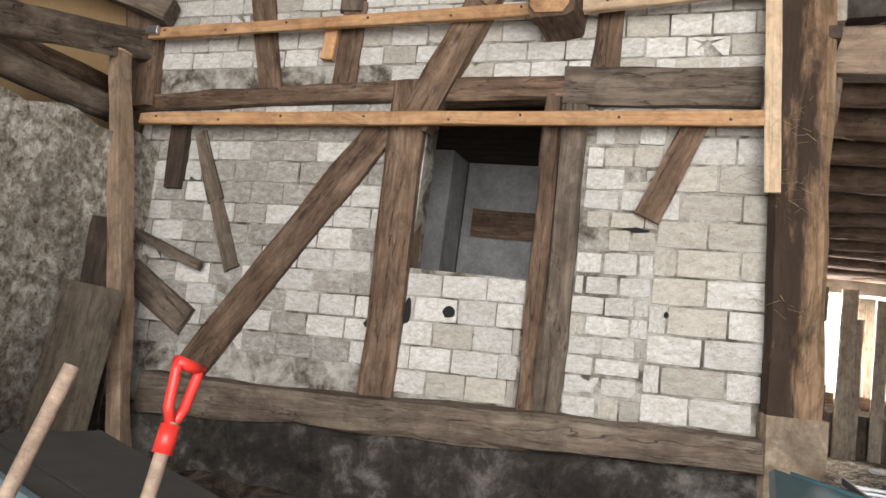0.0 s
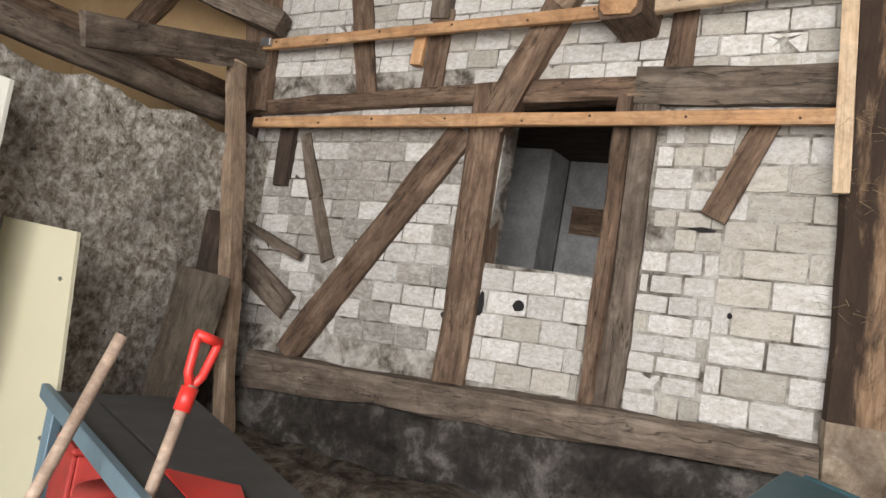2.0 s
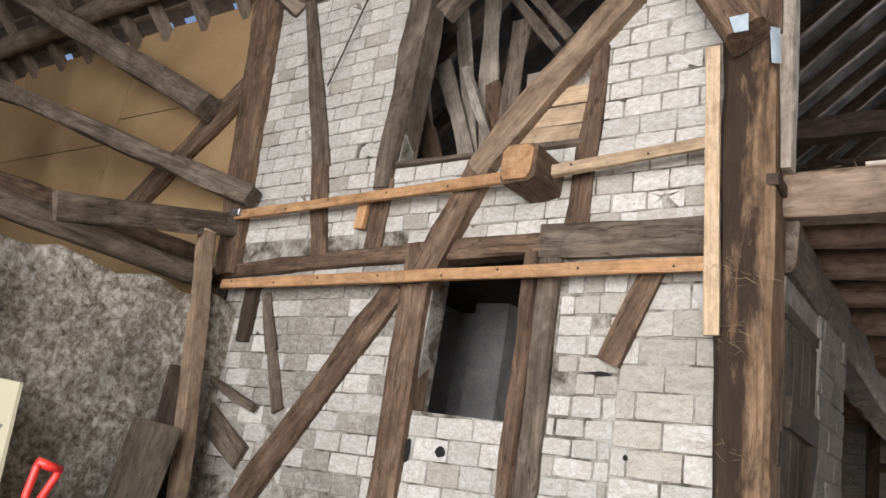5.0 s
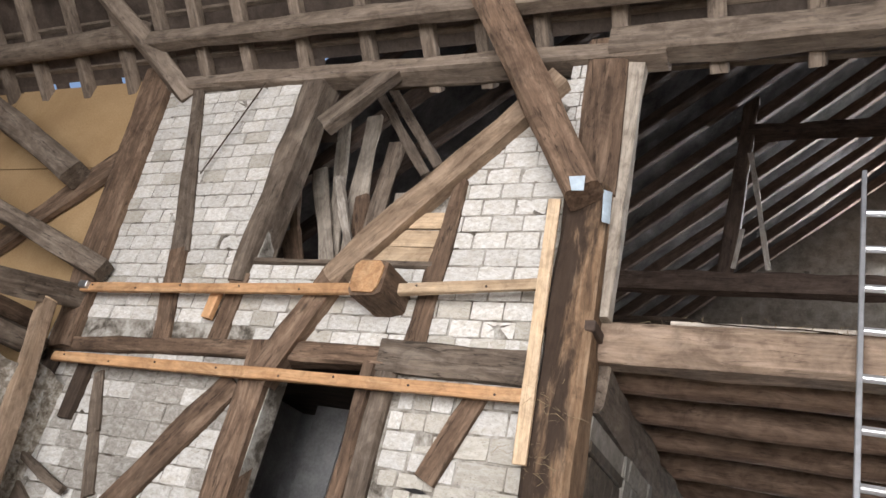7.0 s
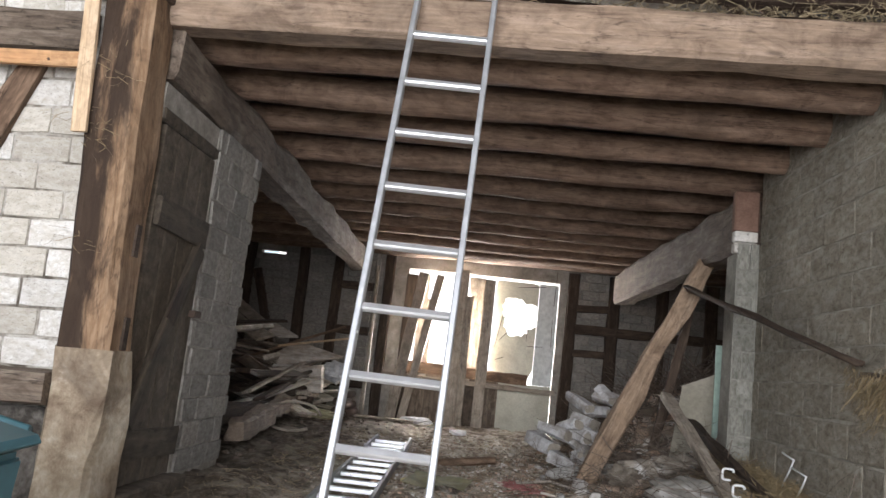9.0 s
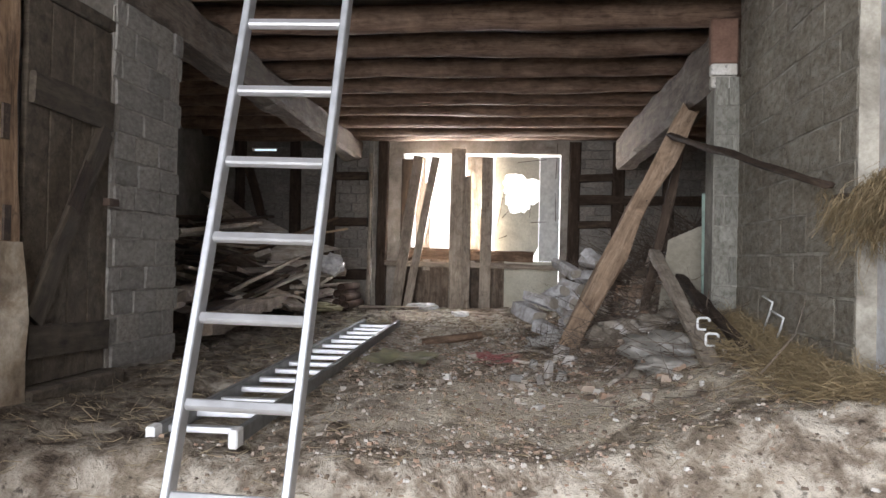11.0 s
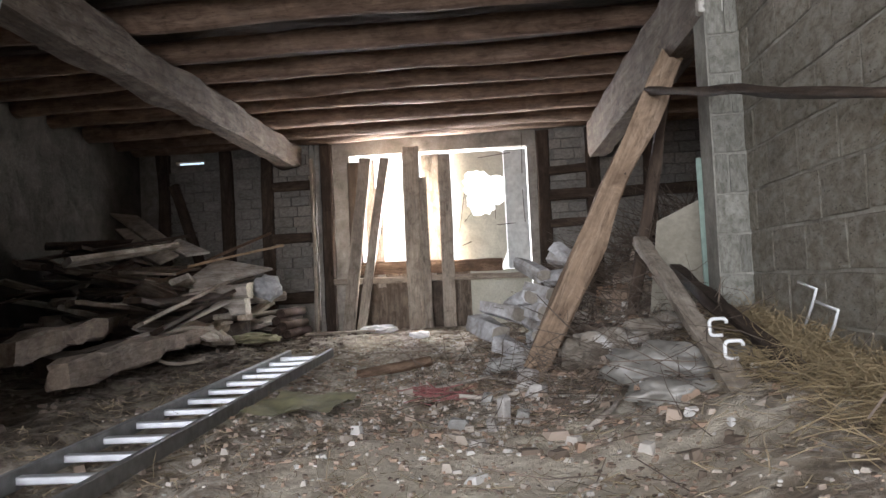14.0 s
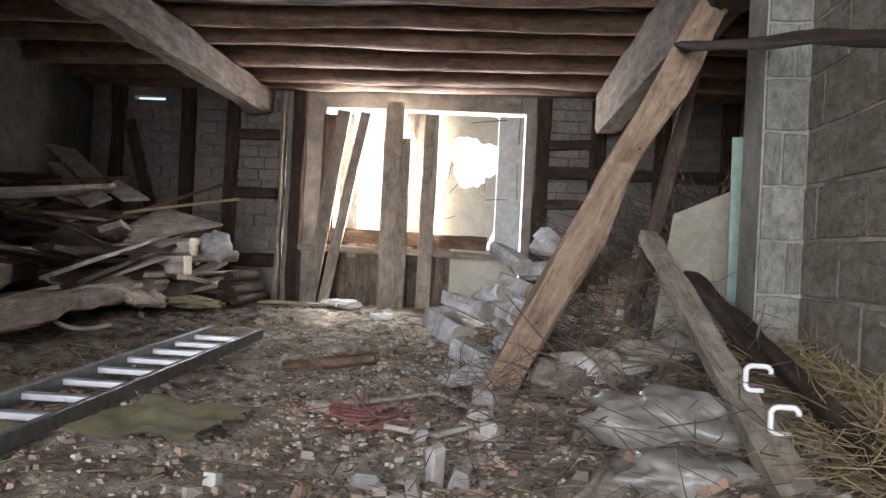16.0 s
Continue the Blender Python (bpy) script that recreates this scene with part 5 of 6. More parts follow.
WHITE_BARK = mineral("white_bark", [(0.34, (0.22, 0.20, 0.18)), (0.5, (0.48, 0.465, 0.45)), (0.66, (0.74, 0.74, 0.74))], 6.0, 40, 0.8, 0.5, 0.01, stain=(0.2, 0.16, 0.12), stain_amount=0.5, stain_scale=5.0)
CUT_END = mineral("grey_cut_end", [(0.3, (0.22, 0.19, 0.15)), (0.7, (0.40, 0.36, 0.30))], 5.0, 60, 0.95, 0.5, 0.01)
rnd = random.Random(5)
heap_of_billets = [(2.60, 3.2, 0.84), (2.70, 3.2, 0.88), (2.46, 3.3, 0.97), (2.60, 3.3, 0.98), (2.72, 3.28, 1.0), (2.55, 3.38, 1.09), (2.68, 3.38, 1.11), (2.80, 3.36, 1.10), (2.66, 3.45, 1.21), (2.80, 3.44, 1.22), (2.76, 3.52, 1.32), (2.90, 3.5, 1.32), (2.88, 3.56, 1.42), (3.0, 3.56, 1.42)]
for x, y, z in heap_of_billets:
    r = rnd.uniform(0.042, 0.062)
    x, y, z = x + 0.13 + rnd.gauss(0, 0.03), y + rnd.gauss(0, 0.05), z + rnd.gauss(0, 0.015)
    d = Vector((-0.75 + rnd.gauss(0, 0.3), 1.0, 0.30 + rnd.gauss(0, 0.2))).normalized() * rnd.uniform(0.22, 0.36)
    c = Vector((x, y, z))
    o = beam("split_billet", c, c + d, r * 2.2, r * 1.7, WHITE_BARK, "split billet with white bark in the firewood pile", "firewood", "firewood pile", up=(rnd.gauss(0, 0.5), 0, 1), rough=0.02, cham=rnd.choice((0.08, 0.2, 0.28)), step=0.08)
    part("cut_end", timber_bm(0.008, r * 1.9, r * 1.45, 0.006, rnd.random() * 9, 0.24), CUT_END, o, "grey-brown cut end", m=pose(-0.007, 0, 0))
for k, (x, y, z, s) in enumerate(((2.66, 3.02, 0.84, 0.08), (2.55, 2.95, 0.83, 0.06), (2.98, 2.9, 0.9, 0.08), (3.1, 2.75, 0.95, 0.07))):
    crumple("plaster_lump", (x, y, z), (s * 1.3, s * 0.8, s * 0.7), DIRTY_WHITE, "broken white lump in the rubble heap", "rubble", k * 1.7, 2, 0.45)
DUSTY = mineral("dusty_sheet", [(0.38, (0.15, 0.125, 0.095)), (0.52, (0.28, 0.245, 0.20)), (0.62, (0.55, 0.53, 0.50))], 4.0, 40, 0.85, 0.8, 0.02)
for k, (x, y, z, sx, sy, sz) in enumerate(((3.15, 2.5, 0.98, 0.20, 0.12, 0.07), (3.42, 2.62, 1.02, 0.2, 0.12, 0.08), (2.98, 2.45, 0.92, 0.12, 0.1, 0.08))):
    crumple("cement_sack", (x, y, z), (sx, sy, sz), DUSTY, "dusty white sack lying in the rubble", "sack", 20 + k, 4, 0.4, smooth=True)
MILKY = plain("milky_sheet", (0.23, 0.215, 0.188), 0.4, 0.0, 0.45, 7)
crumple("plastic_sheet", (3.30, 1.75, 0.93), (0.25, 0.22, 0.11), MILKY, "crumpled dusty plastic sheet on the rubble", "plastic sheet", 31.0, 4, 0.45, smooth=True)
crumple("plastic_sheet", (3.24, 1.37, 0.87), (0.17, 0.13, 0.06), MILKY, "torn white plastic sheet on the earth", "plastic sheet", 33.0, 4, 0.5, smooth=True)


def on_floor(x, y, up=0.0):
    return Vector((x, y, ground_height(x, y) + up))


# floor litter that can be told apart
bm = rough_sheet(24, 16, lambda u, v: ((1.46 + 0.40 * u + 0.06 * v, 1.62 + 0.50 * v - 0.05 * u, ground_height(1.65, 1.9) + 0.02), (0, 0, 1)), 0.032, 6.5)
TARP = plain("olive_tarp", (0.20, 0.185, 0.10), 0.75, 0.0, 0.4, 9)
tagged(link("tarp_scrap", bm, TARP, smooth=True), "crumpled olive green tarpaulin scrap on the earth", "tarpaulin")
crumple("yellow_scrap", on_floor(1.47, 1.92, 0.03), (0.045, 0.025, 0.018), plain("yellow_plastic", (0.42, 0.37, 0.14), 0.6), "small yellow plastic scrap on the earth", "scrap", 8.0, 2)
bm = bmesh.new()
for k in range(26):
    c = on_floor(2.225 + rnd.gauss(0, 0.06), 2.25 + rnd.gauss(0, 0.12), 0.02)
    pts = [c + Vector((rnd.gauss(0, 0.06), rnd.gauss(0, 0.06), abs(rnd.gauss(0, 0.02)))) for _ in range(4)]
    tube(bm, pts, 0.0026, 5)
tagged(link("twine", bm, plain("red_twine", (0.28, 0.11, 0.10), 0.9)), "tangle of faded red baler twine", "twine", kind="stuff")
for pts in (((1.98, 2.46), (2.2, 2.62), (2.48, 2.78), (2.665, 2.5)), ((2.37, 2.05), (2.55, 2.06), (2.78, 2.19)), ((2.90, 1.20), (3.02, 1.45), (3.10, 1.68))):
    bm = tube(bmesh.new(), [on_floor(x, y, 0.03) for x, y in pts], 0.011, 7)
    tagged(link("bare_branch", bm, PALE_SCRAP, smooth=True), "pale bare branch lying on the earth", "branch")
tagged(log("floor_log", on_floor(1.576, 3.56, 0.03), on_floor(2.08, 3.54, 0.03), 0.03, OAK), "small brown log lying on the earth", "log")
for k, (x, y, s, tall) in enumerate(((2.404, 1.55, 0.05, 0.05), (2.594, 1.60, 0.04, 0.11), (2.663, 1.59, 0.045, 0.06), (2.544, 1.49, 0.035, 0.05), (2.46, 3.14, 0.03, 0.05), (2.74, 2.0, 0.06, 0.06), (2.5, 2.02, 0.035, 0.05), (2.70, 2.62, 0.075, 0.07))):
    bm = box_bm(-s * 0.7, -s * 0.55, -tall * 0.6, s * 0.7, s * 0.55, tall * 0.6, 0.008)
    for v in bm.verts:
        v.co += Vector([noise.noise(v.co * 14 + Vector((k * 3.1, q * 7.7, 0))) for q in range(3)]) * 0.022
    tagged(link("broken_block", bm, RUBBLE if k % 2 else DIRTY_WHITE, m=Matrix.Translation(on_floor(x, y, tall * 0.4)) @ pose(0, 0, 0, 8 * math.sin(k), 10 * math.cos(k * 2), 47 * k)), "broken pale masonry chunk on the earth", "rubble")
bm = tube(bmesh.new(), [Vector((0.08 + 0.28 * math.cos(a), 4.3 + 0.15 * math.sin(a), 0.93 + 0.13 * math.sin(a))) for a in [0.2 + 0.35 * k for k in range(16)]], 0.014, 8)
tagged(link("hose", bm, GREY_PLANK, smooth=True), "loop of dusty grey hose by the timber", "hose")
quad_board("floor_board", [(0.2, 7.3, 0.775), (1.0, 7.35, 0.775), (1.0, 7.5, 0.78), (0.2, 7.48, 0.78)], 0.02, GREY_PLANK, "grey board lying before the far gate")
crumple("rag", (1.02, 7.55, 0.80), (0.22, 0.12, 0.05), WHITE_WALL, "crumpled whitish rag by the gate", "rag", 51.0)
crumple("rag", (1.65, 6.4, 0.79), (0.10, 0.07, 0.04), PLASTIC_WHITE, "small crumpled paper on the earth", "paper", 52.0)
for k, (x, y, z) in enumerate(((3.43, 0.80, 0.86), (3.36, 0.30, 0.82))):
    o = link("fallen_brick", box_bm(-0.05, -0.03, -0.09, 0.05, 0.03, 0.09, 0.012), DUSTY, m=pose(x, y, z, 20, 35 * k, 30))
    tagged(o, "loose pale brick lying in the straw", "brick", "loose bricks")

# ---- attic clutter behind the upper opening ----
for a, b, w, mt in (
    ((-1.90, 0.58, 3.40), (-2.48, 0.62, 4.68), 0.13, GREY_PLANK),
    ((-1.98, 0.66, 3.40), (-2.57, 0.70, 5.62), 0.11, GREY_PLANK),
    ((-1.92, 0.72, 3.40), (-2.18, 0.68, 5.24), 0.15, GREY_PLANK),
    ((-1.80, 0.62, 3.40), (-1.82, 0.62, 4.92), 0.14, OAK_GREY),
    ((-1.62, 0.52, 3.42), (-2.21, 0.54, 4.55), 0.05, PALE_SCRAP),
    ((-2.22, 0.56, 3.40), (-2.66, 0.60, 4.55), 0.08, OAK),
    ((-1.60, 0.70, 3.40), (-1.70, 0.72, 4.50), 0.13, GREY_PLANK),
    ((-2.12, 0.50, 3.40), (-2.46, 0.52, 4.05), 0.16, OAK),
    ((-1.76, 0.66, 3.40), (-2.02, 0.66, 4.45), 0.12, OAK),
):
    beam("stored_plank", a, b, w, 0.035, mt, "grey plank stored upright in the attic", "plank", "stored planks", up=(0, 1, 0))
for dx in (-0.045, 0.045):
    beam("attic_brace", (-2.134 + dx, 0.62, 5.5 + dx * 0.8), (-1.425 + dx, 0.62, 4.633 + dx * 0.8), 0.075, 0.08, OAK_GREY, "grey slanting brace in the attic", up=(0, 1, 0))
beam("attic_brace", (-2.05, 0.0, 4.64), (-1.56, 0.0, 5.11), 0.13, 0.12, OAK_GREY, "short brace under the top plate", up=(0, 1, 0))
attic_floor = structure(link("attic_floor", box_bm(-3.7, 0.2, 3.3, 0.05, 2.4, 3.4), OAK_DARK), "dark attic floor boards", "floor")
bm = box_bm(-0.02, -0.03, -0.02, 0.06, 0.03, 0.03, 0.004)
tagged(link("metal_bracket", bm, STEEL, m=pose(-3.53, -0.155, 3.19)), "bright galvanised bracket on the batten end", "bracket")
bm = tube(bmesh.new(), [(-2.72, -0.05, 5.05), (-2.80, -0.06, 4.75), (-2.98, -0.06, 4.2)], 0.006, 6)
tagged(link("cable", bm, OAK_DARK), "thin dark cable hanging on the wall", "cable")
WRAP = plain("bluish_wrap", (0.40, 0.47, 0.52), 0.35, 0.0, 0.25)
for c4 in ([(0.01, -0.332, 3.955), (0.10, -0.332, 3.96), (0.105, -0.328, 3.87), (0.04, -0.335, 3.865)], [(0.155, -0.16, 3.98), (0.185, -0.10, 4.0), (0.20, -0.10, 3.80), (0.17, -0.14, 3.79)]):
    quad_board("plastic_wrap", c4, 0.006, WRAP, "bluish white plastic wrap nailed to the post top", "plastic")
beam("inset_board", (-2.02, 1.845, 2.515), (-1.42, 1.845, 2.515), 0.215, 0.03, OAK, "brown board set in the whitewashed room wall", "board", up=(0, 1, 0))
# the light on these laths is put into their white wood colour
for a, b, w in (((0.38, 4.06, 7.13), (0.66, 4.06, 5.67), 0.05), ((0.37, 4.07, 6.15), (0.31, 4.07, 5.68), 0.05), ((3.88, 4.0, 7.2), (3.28, 4.0, 5.7), 0.09), ((4.33, 4.0, 8.0), (4.06, 4.0, 7.52), 0.09), ((3.95, 4.05, 7.4), (3.93, 4.05, 5.68), 0.035)):
    beam("white_lath", a, b, w, 0.02, WHITE_SCRAP, "lath leaning in the loft, whitened for the light on it", "lath", "loft laths", up=(0, 1, 0))

beam("loft_prop", (2.66, 3.95, 8.75), (2.27, 3.95, 5.78), 0.17, 0.15, ROOF_WOOD, "brown raking timber in the loft", "prop", up=(0, 1, 0))


# ---- straw ----
def straw_bm(n, place, length, seed, r=0.0022):
    rs = random.Random(seed)
    verts, faces = [], []
    for _ in range(n):
        p, up = place(rs)
        d = Vector((rs.gauss(0, 1), rs.gauss(0, 1), rs.gauss(0, 0.35) + up)).normalized() * rs.uniform(*length)
        mid = p + d * 0.5 + Vector((rs.gauss(0, 0.02), rs.gauss(0, 0.02), rs.gauss(0, 0.015)))
        w = d.cross(Vector((rs.gauss(0, 1), rs.gauss(0, 1), rs.gauss(0, 1)))).normalized() * r
        k = len(verts)
        verts += [p - w, p + w, mid - w, mid + w, p + d - w * 0.5, p + d + w * 0.5]
        faces += [(k, k + 1, k + 3, k + 2), (k + 2, k + 3, k + 5, k + 4)]
    me = bpy.data.meshes.new("straw")
    me.from_pydata([tuple(v) for v in verts], [], faces)
    return me


def add_straw(name, n, place, length, seed, label, material=STRAW, r=0.0022):
    me = straw_bm(n, place, length, seed, r)
    me.materials.append(material)
    return tagged(new(name, me), label, "straw", kind="stuff")


def wall_heap(rs):
    x, y = 3.835 - abs(rs.gauss(0, 0.15)), rs.uniform(-0.2, 2.4)
    return Vector((x, y, ground_height(x, y) + abs(rs.gauss(0, 0.03)) + 0.01)), 0.0


add_straw("straw_heap", 14000, wall_heap, (0.05, 0.17), 3, "loose dry straw heaped along the block wall", STRAW, 0.0012)
def hay_hang(rs):
    y = rs.triangular(-0.45, 0.88, 0.3)
    z = 1.80 - abs(rs.gauss(0, 0.09)) + 0.04 * math.sin(y * 9)
    return Vector((3.89 - abs(rs.gauss(0, 0.035)), y, z)), -2.4
add_straw("hay_tuft", 5500, hay_hang, (0.05, 0.17), 5, "yellow hay hanging from a ledge on the wall", STRAW, 0.0013)
shelf = beam("hay_ledge", (3.88, 0.7, 1.76), (3.88, -0.8, 1.72), 0.1, 0.05, OAK_DARK, "dark wooden ledge carrying hay", "shelf")
def loose(rs):
    x, y = rs.uniform(0.4, 3.6), rs.uniform(-0.6, 6.0)
    return Vector((x, y, ground_height(x, y) + 0.012)), 0.0
DULL_STRAW = plain("dull_straw", (0.22, 0.17, 0.10), 0.9, 0.0, 0.4)
add_straw("floor_straw", 5000, loose, (0.03, 0.12), 6, "thin trampled straw on the earth floor", DULL_STRAW, 0.0015)
def twig_place(rs):
    x, y = 3.1 + rs.gauss(0, 0.35), 2.9 + rs.gauss(0, 1.0)
    return Vector((min(3.62, x), y, ground_height(x, y) + abs(rs.gauss(0, 0.06)) + 0.02)), 0.1
TWIG = plain("dry_twig", (0.10, 0.075, 0.055), 0.9, 0.0, 0.4)
add_straw("twig_heap", 1500, twig_place, (0.08, 0.4), 7, "tangled dry twigs over the rubble", TWIG, 0.0022)
def back_heap(rs):
    x, y = 4.0 + rs.gauss(0, 0.5), 4.9 + rs.gauss(0, 0.9)
    return Vector((max(3.0, x), y, ground_height(x, y) + abs(rs.gauss(0, 0.12)))), 0.3
add_straw("twig_heap", 1800, back_heap, (0.15, 0.7), 8, "tangled dry brushwood behind the props", TWIG, 0.004)
def loft_edge(rs):
    x = rs.uniform(0.4, 3.9)
    return Vector((x, 0.16 + abs(rs.gauss(0, 0.12)), 3.29 + 0.023 * x + abs(rs.gauss(0, 0.02 + 0.03 * max(0, x - 1.8))))), 0.0
add_straw("loft_straw", 2600, loft_edge, (0.04, 0.14), 9, "thin straw lying on the loft edge", DULL_STRAW)


quad_board("warped_board", [(0.55, 0.12, 3.325), (1.75, 0.12, 3.35), (1.72, 0.36, 3.42), (0.6, 0.36, 3.40)], 0.02, PALE_SCRAP, "pale warped board lying on the loft edge")


def post_wisps(rs):
    return Vector((0.06 + rs.gauss(0, 0.07), -0.125, rs.choice((2.42, 2.46, 2.75, 1.95)) + rs.gauss(0, 0.05))), -0.2
add_straw("straw_wisps", 60, post_wisps, (0.04, 0.13), 12, "thin straw wisps caught on the oak post", STRAW, 0.0012)


# rubble crumbs, too many to count
def crumbs(name, n, place, size, material, seed, label):
    rs = random.Random(seed)
    verts, faces = [], []
    base = [(-1, -1, -1), (1, -1, -1), (1, 1, -1), (-1, 1, -1), (-0.7, -0.7, 1), (0.7, -0.7, 1), (0.7, 0.7, 1), (-0.7, 0.7, 1)]
    quads = [(0, 1, 5, 4), (1, 2, 6, 5), (2, 3, 7, 6), (3, 0, 4, 7), (4, 5, 6, 7)]
    for _ in range(n):
        x, y, s = place(rs)
        s *= rs.uniform(*size)
        a = rs.uniform(0, 6.3)
        sx, sy, sz = s * rs.uniform(0.6, 1.6), s * rs.uniform(0.5, 1.0), s * rs.uniform(0.3, 0.8)
        k = len(verts)
        z = ground_height(x, y)
        for bx, by, bz in base:
            px, py = bx * sx * rs.uniform(0.7, 1.2), by * sy * rs.uniform(0.7, 1.2)
            verts.append((x + px * math.cos(a) - py * math.sin(a), y + px * math.sin(a) + py * math.cos(a), z + bz * sz * rs.uniform(0.7, 1.2) + sz * 0.3))
        faces += [tuple(k + q for q in f) for f in quads]
    me = bpy.data.meshes.new(name)
    me.from_pydata(verts, [], faces)
    me.materials.append(material)
    return tagged(new(name, me), label, "rubble", kind="stuff")


ISLAND, n, l, b = mat("rubble_crumbs")
geo = n.new("ShaderNodeNewGeometry")
r = ramp(n, [(0.0, (0.09, 0.065, 0.048)), (0.3, (0.24, 0.185, 0.135)), (0.5, (0.36, 0.24, 0.165)), (0.8, (0.40, 0.35, 0.29)), (1.0, (0.60, 0.575, 0.53))])
l.new(geo.outputs["Random Per Island"], r.inputs[0])
l.new(r.outputs[0], b.inputs["Base Color"])
b.inputs["Roughness"].default_value = 0.95
crumbs("rubble", 8000, lambda rs: (rs.triangular(0.6, 3.7, 2.4), rs.triangular(0.3, 7.5, 2.0), 1.0), (0.004, 0.012), ISLAND, 21, "scattered stones and wood crumbs on the earth")
crumbs("rubble", 300, lambda rs: (rs.uniform(1.0, 3.7), rs.triangular(0.7, 5.0, 1.8), 1.0), (0.010, 0.022), ISLAND, 22, "broken stones scattered on the earth")
crumbs("rubble", 700, lambda rs: (min(3.6, 3.1 + rs.gauss(0, 0.4)), 3.2 + rs.gauss(0, 1.1), 1.0), (0.012, 0.04), ISLAND, 23, "heap of broken stones beside the pillar")
crumbs("rubble", 600, lambda rs: (4.1 + rs.gauss(0, 0.5), 4.7 + rs.gauss(0, 1.0), 1.0), (0.04, 0.12), ISLAND, 24, "heap of rubble behind the props")
crumbs("rubble", 900, lambda rs: (rs.uniform(-2.0, 0.9), rs.uniform(1.8, 7.6), 1.0), (0.008, 0.026), TWIG, 25, "crumbs of rotten wood by the stack")


crumbs("rubble", 2600, lambda rs: (rs.triangular(1.1, 3.7, 2.4), rs.triangular(-1.0, 1.0, -0.3), 1.0), (0.003, 0.010), ISLAND, 26, "clods and stones on the earthen bank")


# ---- bricks and blocks ----
def brace_x(z):
    return -1.52 + (z - 3.40) * 0.838


def brick_runs(z):
    """The stretches of x in which the front wall has bricks at the height z."""
    if z < 1.3 + 0.03 or z > 5.08:
        return []
    if z < 1.95:
        return [(-3.62, -1.90), (-1.745, -1.10), (-0.87, 0.02)]
    if z < 2.86:
        return [(-3.62, -1.90), (-0.87, 0.02)]
    if z < 3.0:
        return []
    if z < 3.52:
        return [(-3.62, 0.0)]
    return [(-3.98 + (5.0 - z) * 0.12, -2.22), (max(-0.82, brace_x(z) - 0.05), -0.02)]


WHITE = brick_meshes("brick", BRICK, 8, 1)
BARE = brick_meshes("brick", BRICK_BARE, 6, 2)
GREY = brick_meshes("brick", BRICK_GREY, 6, 3)
rb = random.Random(5)


def lay_bricks(parent, runs, z0, z1, rows, to_world, slope=0.0, length=(0.24, 0.3), depth=0.1, bare=lambda x, z: 0.2, name="brick", sets=None, joint=0.0045, proud=0.006, wild=0.0):
    """Courses in running bond; wild loosens the bond into patched masonry."""
    z, course = z0, 0
    mean = (length[0] + length[1]) / 2
    while z < z1:
        h = rb.uniform(*rows)
        for x0, x1 in runs(z + h / 2):
            x = x0 - mean * (0.5 * (course % 2) + 0.15) + rb.uniform(-0.02, 0.02) - wild * rb.uniform(0, 0.2)
            while x < x1 - 0.02:
                w = rb.uniform(*length)
                a, b = max(x, x0), min(x + w, x1)
                if b - a > 0.035:
                    cx, cz = (a + b) / 2, z + h / 2 + slope * (a + b) / 2
                    me = rb.choice((sets or (WHITE, BARE))[1 if rb.random() < bare(cx, cz) else 0])
                    tilt = math.degrees(math.atan(slope)) + rb.gauss(0, 0.4 + wild)
                    m = to_world(cx, cz) @ pose(0, rb.gauss(0, proud * 0.4), 0, 0, -tilt, 0) @ Matrix.Diagonal((b - a - joint * rb.uniform(0.2, 1.8), depth, h - joint * rb.uniform(0.2, 1.8), 1))
                    piece(name, me, parent, m)
                x += w
        z += h
        course += 1


front = lambda x, z: Matrix.Translation((x, 0.05, z))
# courses follow the settled frame, so heights are given at x = 0
SL = 0.035
def runs_low(z):
    out = []
    for x0, x1 in ((-3.62, -1.92), (-1.745, -1.10), (-0.87, 0.02)):
        zz = z + SL * (x0 + x1) / 2
        for a, b in brick_runs(zz):
            if max(a, x0) < min(b, x1):
                out.append((max(a, x0), min(b, x1)))
    return out
def only(runs, lo, hi):
    return lambda z: [(max(a, lo), min(b, hi)) for a, b in runs(z) if max(a, lo) < min(b, hi)]
# grey bricks by the corner and under the rail carry painted shade
lay_bricks(wall_front, only(runs_low, -3.7, -1.8), 1.36, 3.0, (0.117, 0.125), front, SL, (0.205, 0.235), bare=lambda x, z: 0.75 if x < -2.75 or z > 2.42 else 0.3, sets=(WHITE, GREY))
lay_bricks(wall_front, only(runs_low, -1.8, -1.0), 1.36, 3.0, (0.118, 0.128), front, SL, (0.2, 0.25), bare=lambda x, z: 0.15, joint=0.0025, proud=0.003)
lay_bricks(wall_front, only(runs_low, -1.0, -0.5), 1.34, 3.0, (0.082, 0.12), front, SL, (0.10, 0.24), bare=lambda x, z: 0.3, joint=0.010, proud=0.012, wild=1.0)
lay_bricks(wall_front, only(runs_low, -0.5, 0.1), 1.36, 3.0, (0.134, 0.142), front, SL, (0.255, 0.295), bare=lambda x, z: 0.55 if z > 1.55 else 0.0, joint=0.005)
def runs_high(z):
    out = []
    for k in range(8):
        x0, x1 = -4.0 + 0.5 * k, -3.5 + 0.5 * k
        zz = z + SL * (x0 + x1) / 2
        for a, b in brick_runs(zz):
            if zz > 3.0 and max(a, x0) < min(b, x1):
                if out and abs(out[-1][1] - max(a, x0)) < 1e-6:
                    out[-1] = (out[-1][0], min(b, x1))
                else:
                    out.append((max(a, x0), min(b, x1)))
    return out
lay_bricks(wall_front, runs_high, 3.02, 5.2, (0.108, 0.118), front, SL, (0.19, 0.225), bare=lambda x, z: 0.12)

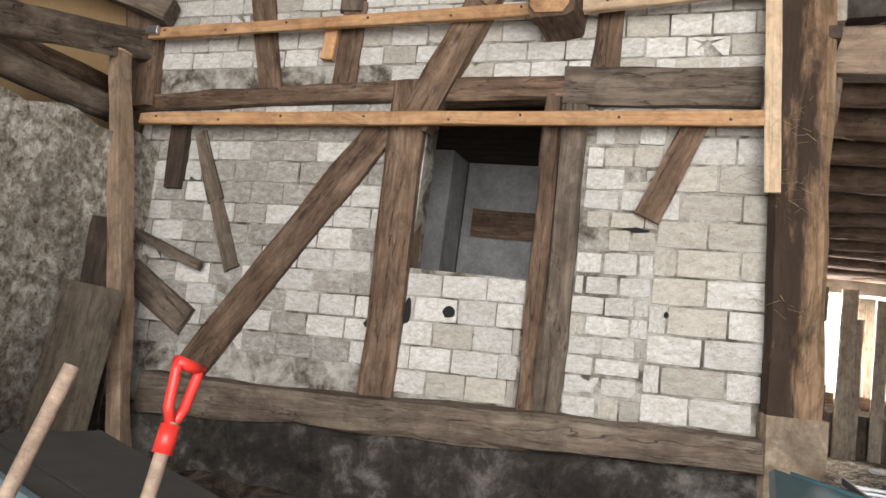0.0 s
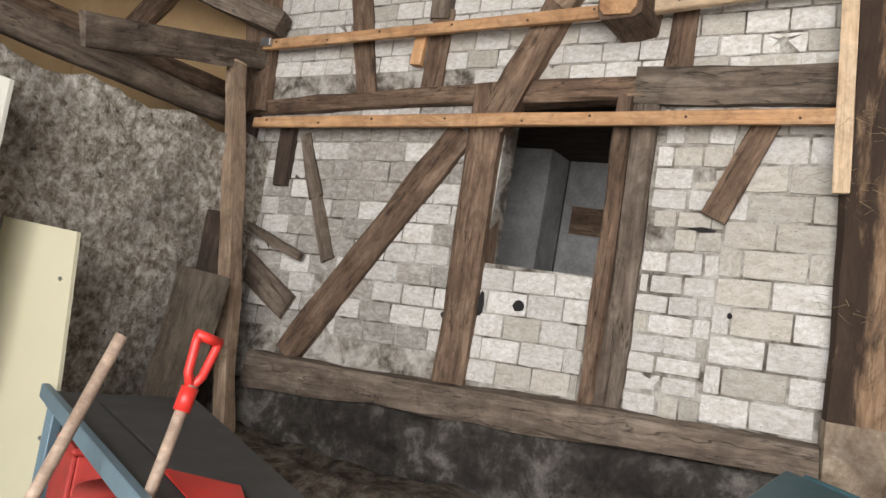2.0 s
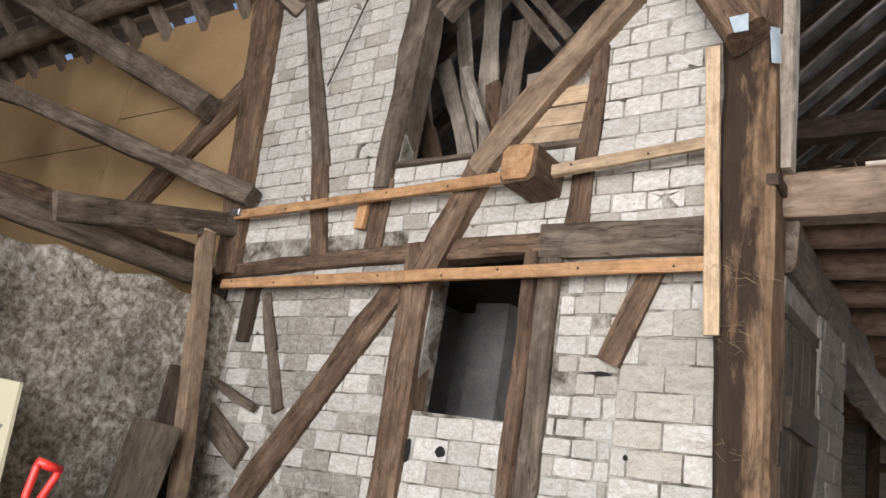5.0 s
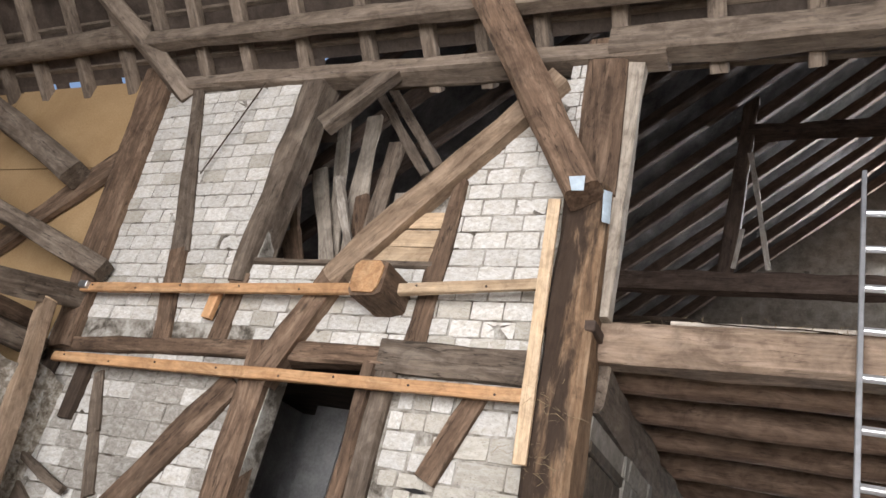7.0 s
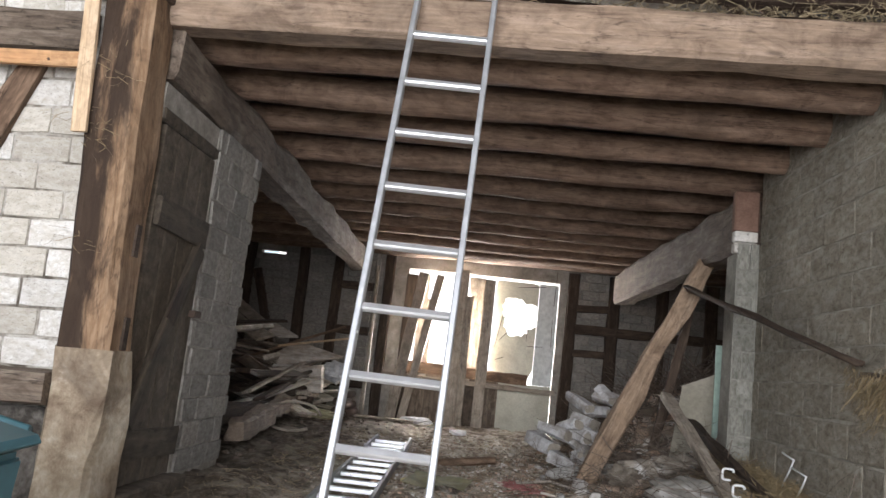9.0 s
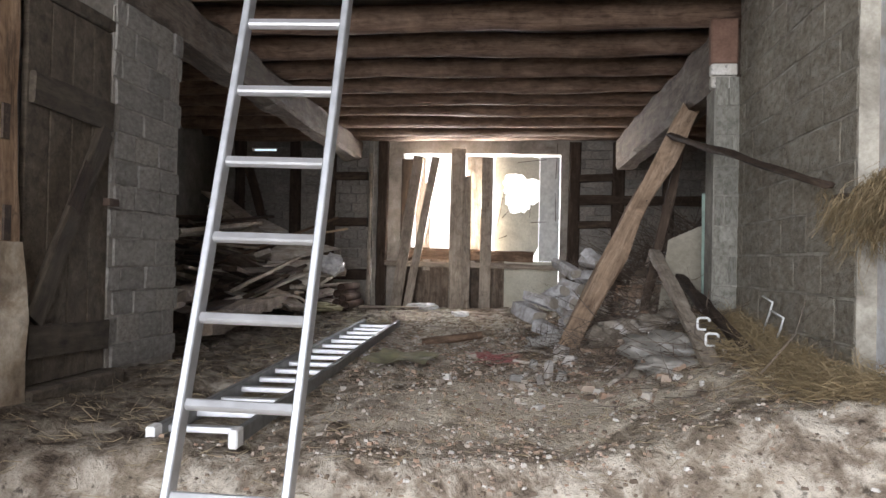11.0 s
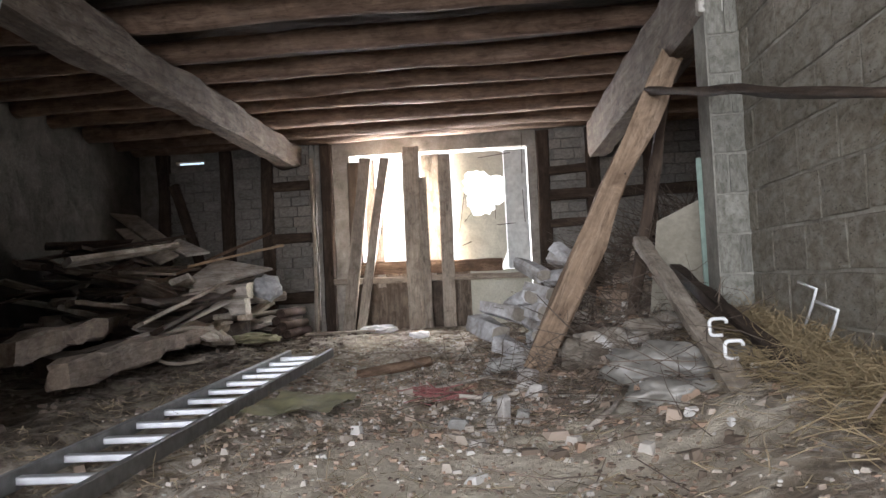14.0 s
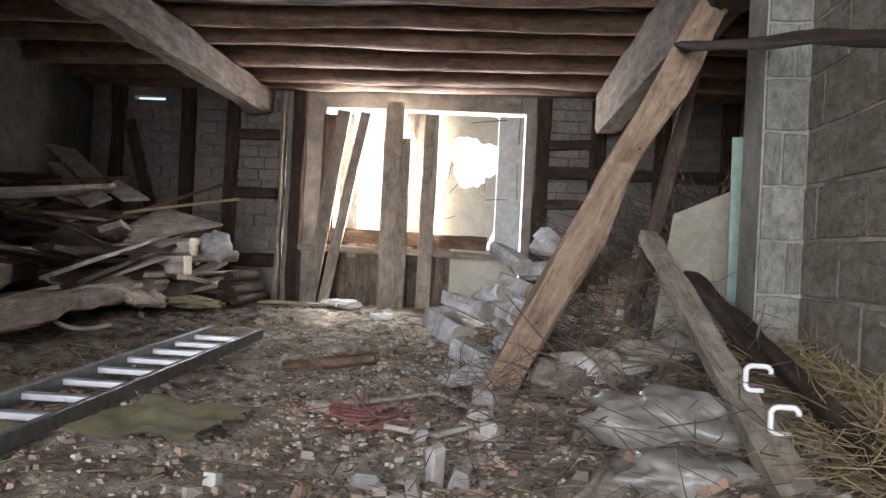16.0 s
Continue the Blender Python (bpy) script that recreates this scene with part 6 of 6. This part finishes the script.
passage = lambda u, z: Matrix.Translation((0.19, u, z)) @ pose(0, 0, 0, 0, 0, 90)
DIM = (brick_meshes("brick", SHADED_BRICK, 6, 7), brick_meshes("brick", MORTAR, 4, 8))
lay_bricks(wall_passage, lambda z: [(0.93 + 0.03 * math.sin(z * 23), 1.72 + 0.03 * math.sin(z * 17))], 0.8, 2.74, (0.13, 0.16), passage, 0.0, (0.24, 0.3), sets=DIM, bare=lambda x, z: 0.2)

far_front = lambda x, z: Matrix.Translation((x, 8.06, z))
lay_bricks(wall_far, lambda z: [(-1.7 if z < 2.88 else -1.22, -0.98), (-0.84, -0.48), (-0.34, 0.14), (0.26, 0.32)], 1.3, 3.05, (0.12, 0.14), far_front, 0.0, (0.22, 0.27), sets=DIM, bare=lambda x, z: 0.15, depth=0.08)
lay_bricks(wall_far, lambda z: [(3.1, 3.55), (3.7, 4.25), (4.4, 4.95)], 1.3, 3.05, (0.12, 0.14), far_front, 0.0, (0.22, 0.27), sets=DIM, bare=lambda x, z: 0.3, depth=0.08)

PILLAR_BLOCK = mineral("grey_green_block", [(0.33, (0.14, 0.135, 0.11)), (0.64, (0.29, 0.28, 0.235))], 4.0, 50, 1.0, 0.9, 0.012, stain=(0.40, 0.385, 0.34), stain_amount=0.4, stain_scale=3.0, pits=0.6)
BLK = brick_meshes("block", BLOCK, 6, 11, 0.010)
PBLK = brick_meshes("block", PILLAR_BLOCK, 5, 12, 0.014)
block_face = lambda u, z: Matrix.Translation((3.854, -u, z)) @ pose(0, 0, 0, 0, 0, -90)
lay_bricks(wall_block, lambda z: [(-2.36, -0.42)], 0.5, 3.36, (0.198, 0.202), block_face, 0.0, (0.395, 0.405), sets=(BLK, BLK), name="block", joint=0.009, depth=0.045, proud=0.003)
pillar_front = lambda x, z: Matrix.Translation((x, 2.377, z))
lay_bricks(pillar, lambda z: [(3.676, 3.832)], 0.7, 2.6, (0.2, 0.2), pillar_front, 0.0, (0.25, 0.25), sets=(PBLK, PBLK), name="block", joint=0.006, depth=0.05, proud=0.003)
cap = link("beam_pad", box_bm(-0.09, -0.12, 0.165, 0.09, -0.045, 0.47, 0.010), mineral("red_brick", [(0.3, (0.17, 0.10, 0.072)), (0.7, (0.28, 0.17, 0.125))], 6, 50), m=pose(3.735, 2.49, 2.625))
for z in (0.0, 0.085):
    part("pale_brick", box_bm(-0.085, -0.125, z, 0.085, -0.045, z + 0.078, 0.008), BRICK, cap, "pale brick below the pad")
tagged(cap, "reddish brick pad on pale bricks at the beam end", "brick")

# near-black discs on the bricks stand for the shade inside holes
HOLE_SHADE = plain("soot", (0.012, 0.010, 0.009), 1.0)
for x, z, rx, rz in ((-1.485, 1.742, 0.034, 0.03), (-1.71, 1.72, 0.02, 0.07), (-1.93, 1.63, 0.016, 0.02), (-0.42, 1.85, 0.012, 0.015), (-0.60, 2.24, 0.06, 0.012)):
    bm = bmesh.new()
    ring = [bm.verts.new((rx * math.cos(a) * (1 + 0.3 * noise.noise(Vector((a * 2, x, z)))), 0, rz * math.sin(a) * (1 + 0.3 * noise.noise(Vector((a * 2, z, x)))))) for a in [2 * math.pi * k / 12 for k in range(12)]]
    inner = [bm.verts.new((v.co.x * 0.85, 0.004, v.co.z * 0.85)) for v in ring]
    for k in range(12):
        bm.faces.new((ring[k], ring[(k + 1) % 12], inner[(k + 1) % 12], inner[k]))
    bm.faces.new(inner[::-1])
    part("wall_hole", bm, HOLE_SHADE, wall_front, "dark disc standing for a hole", m=pose(x, -0.011, z))
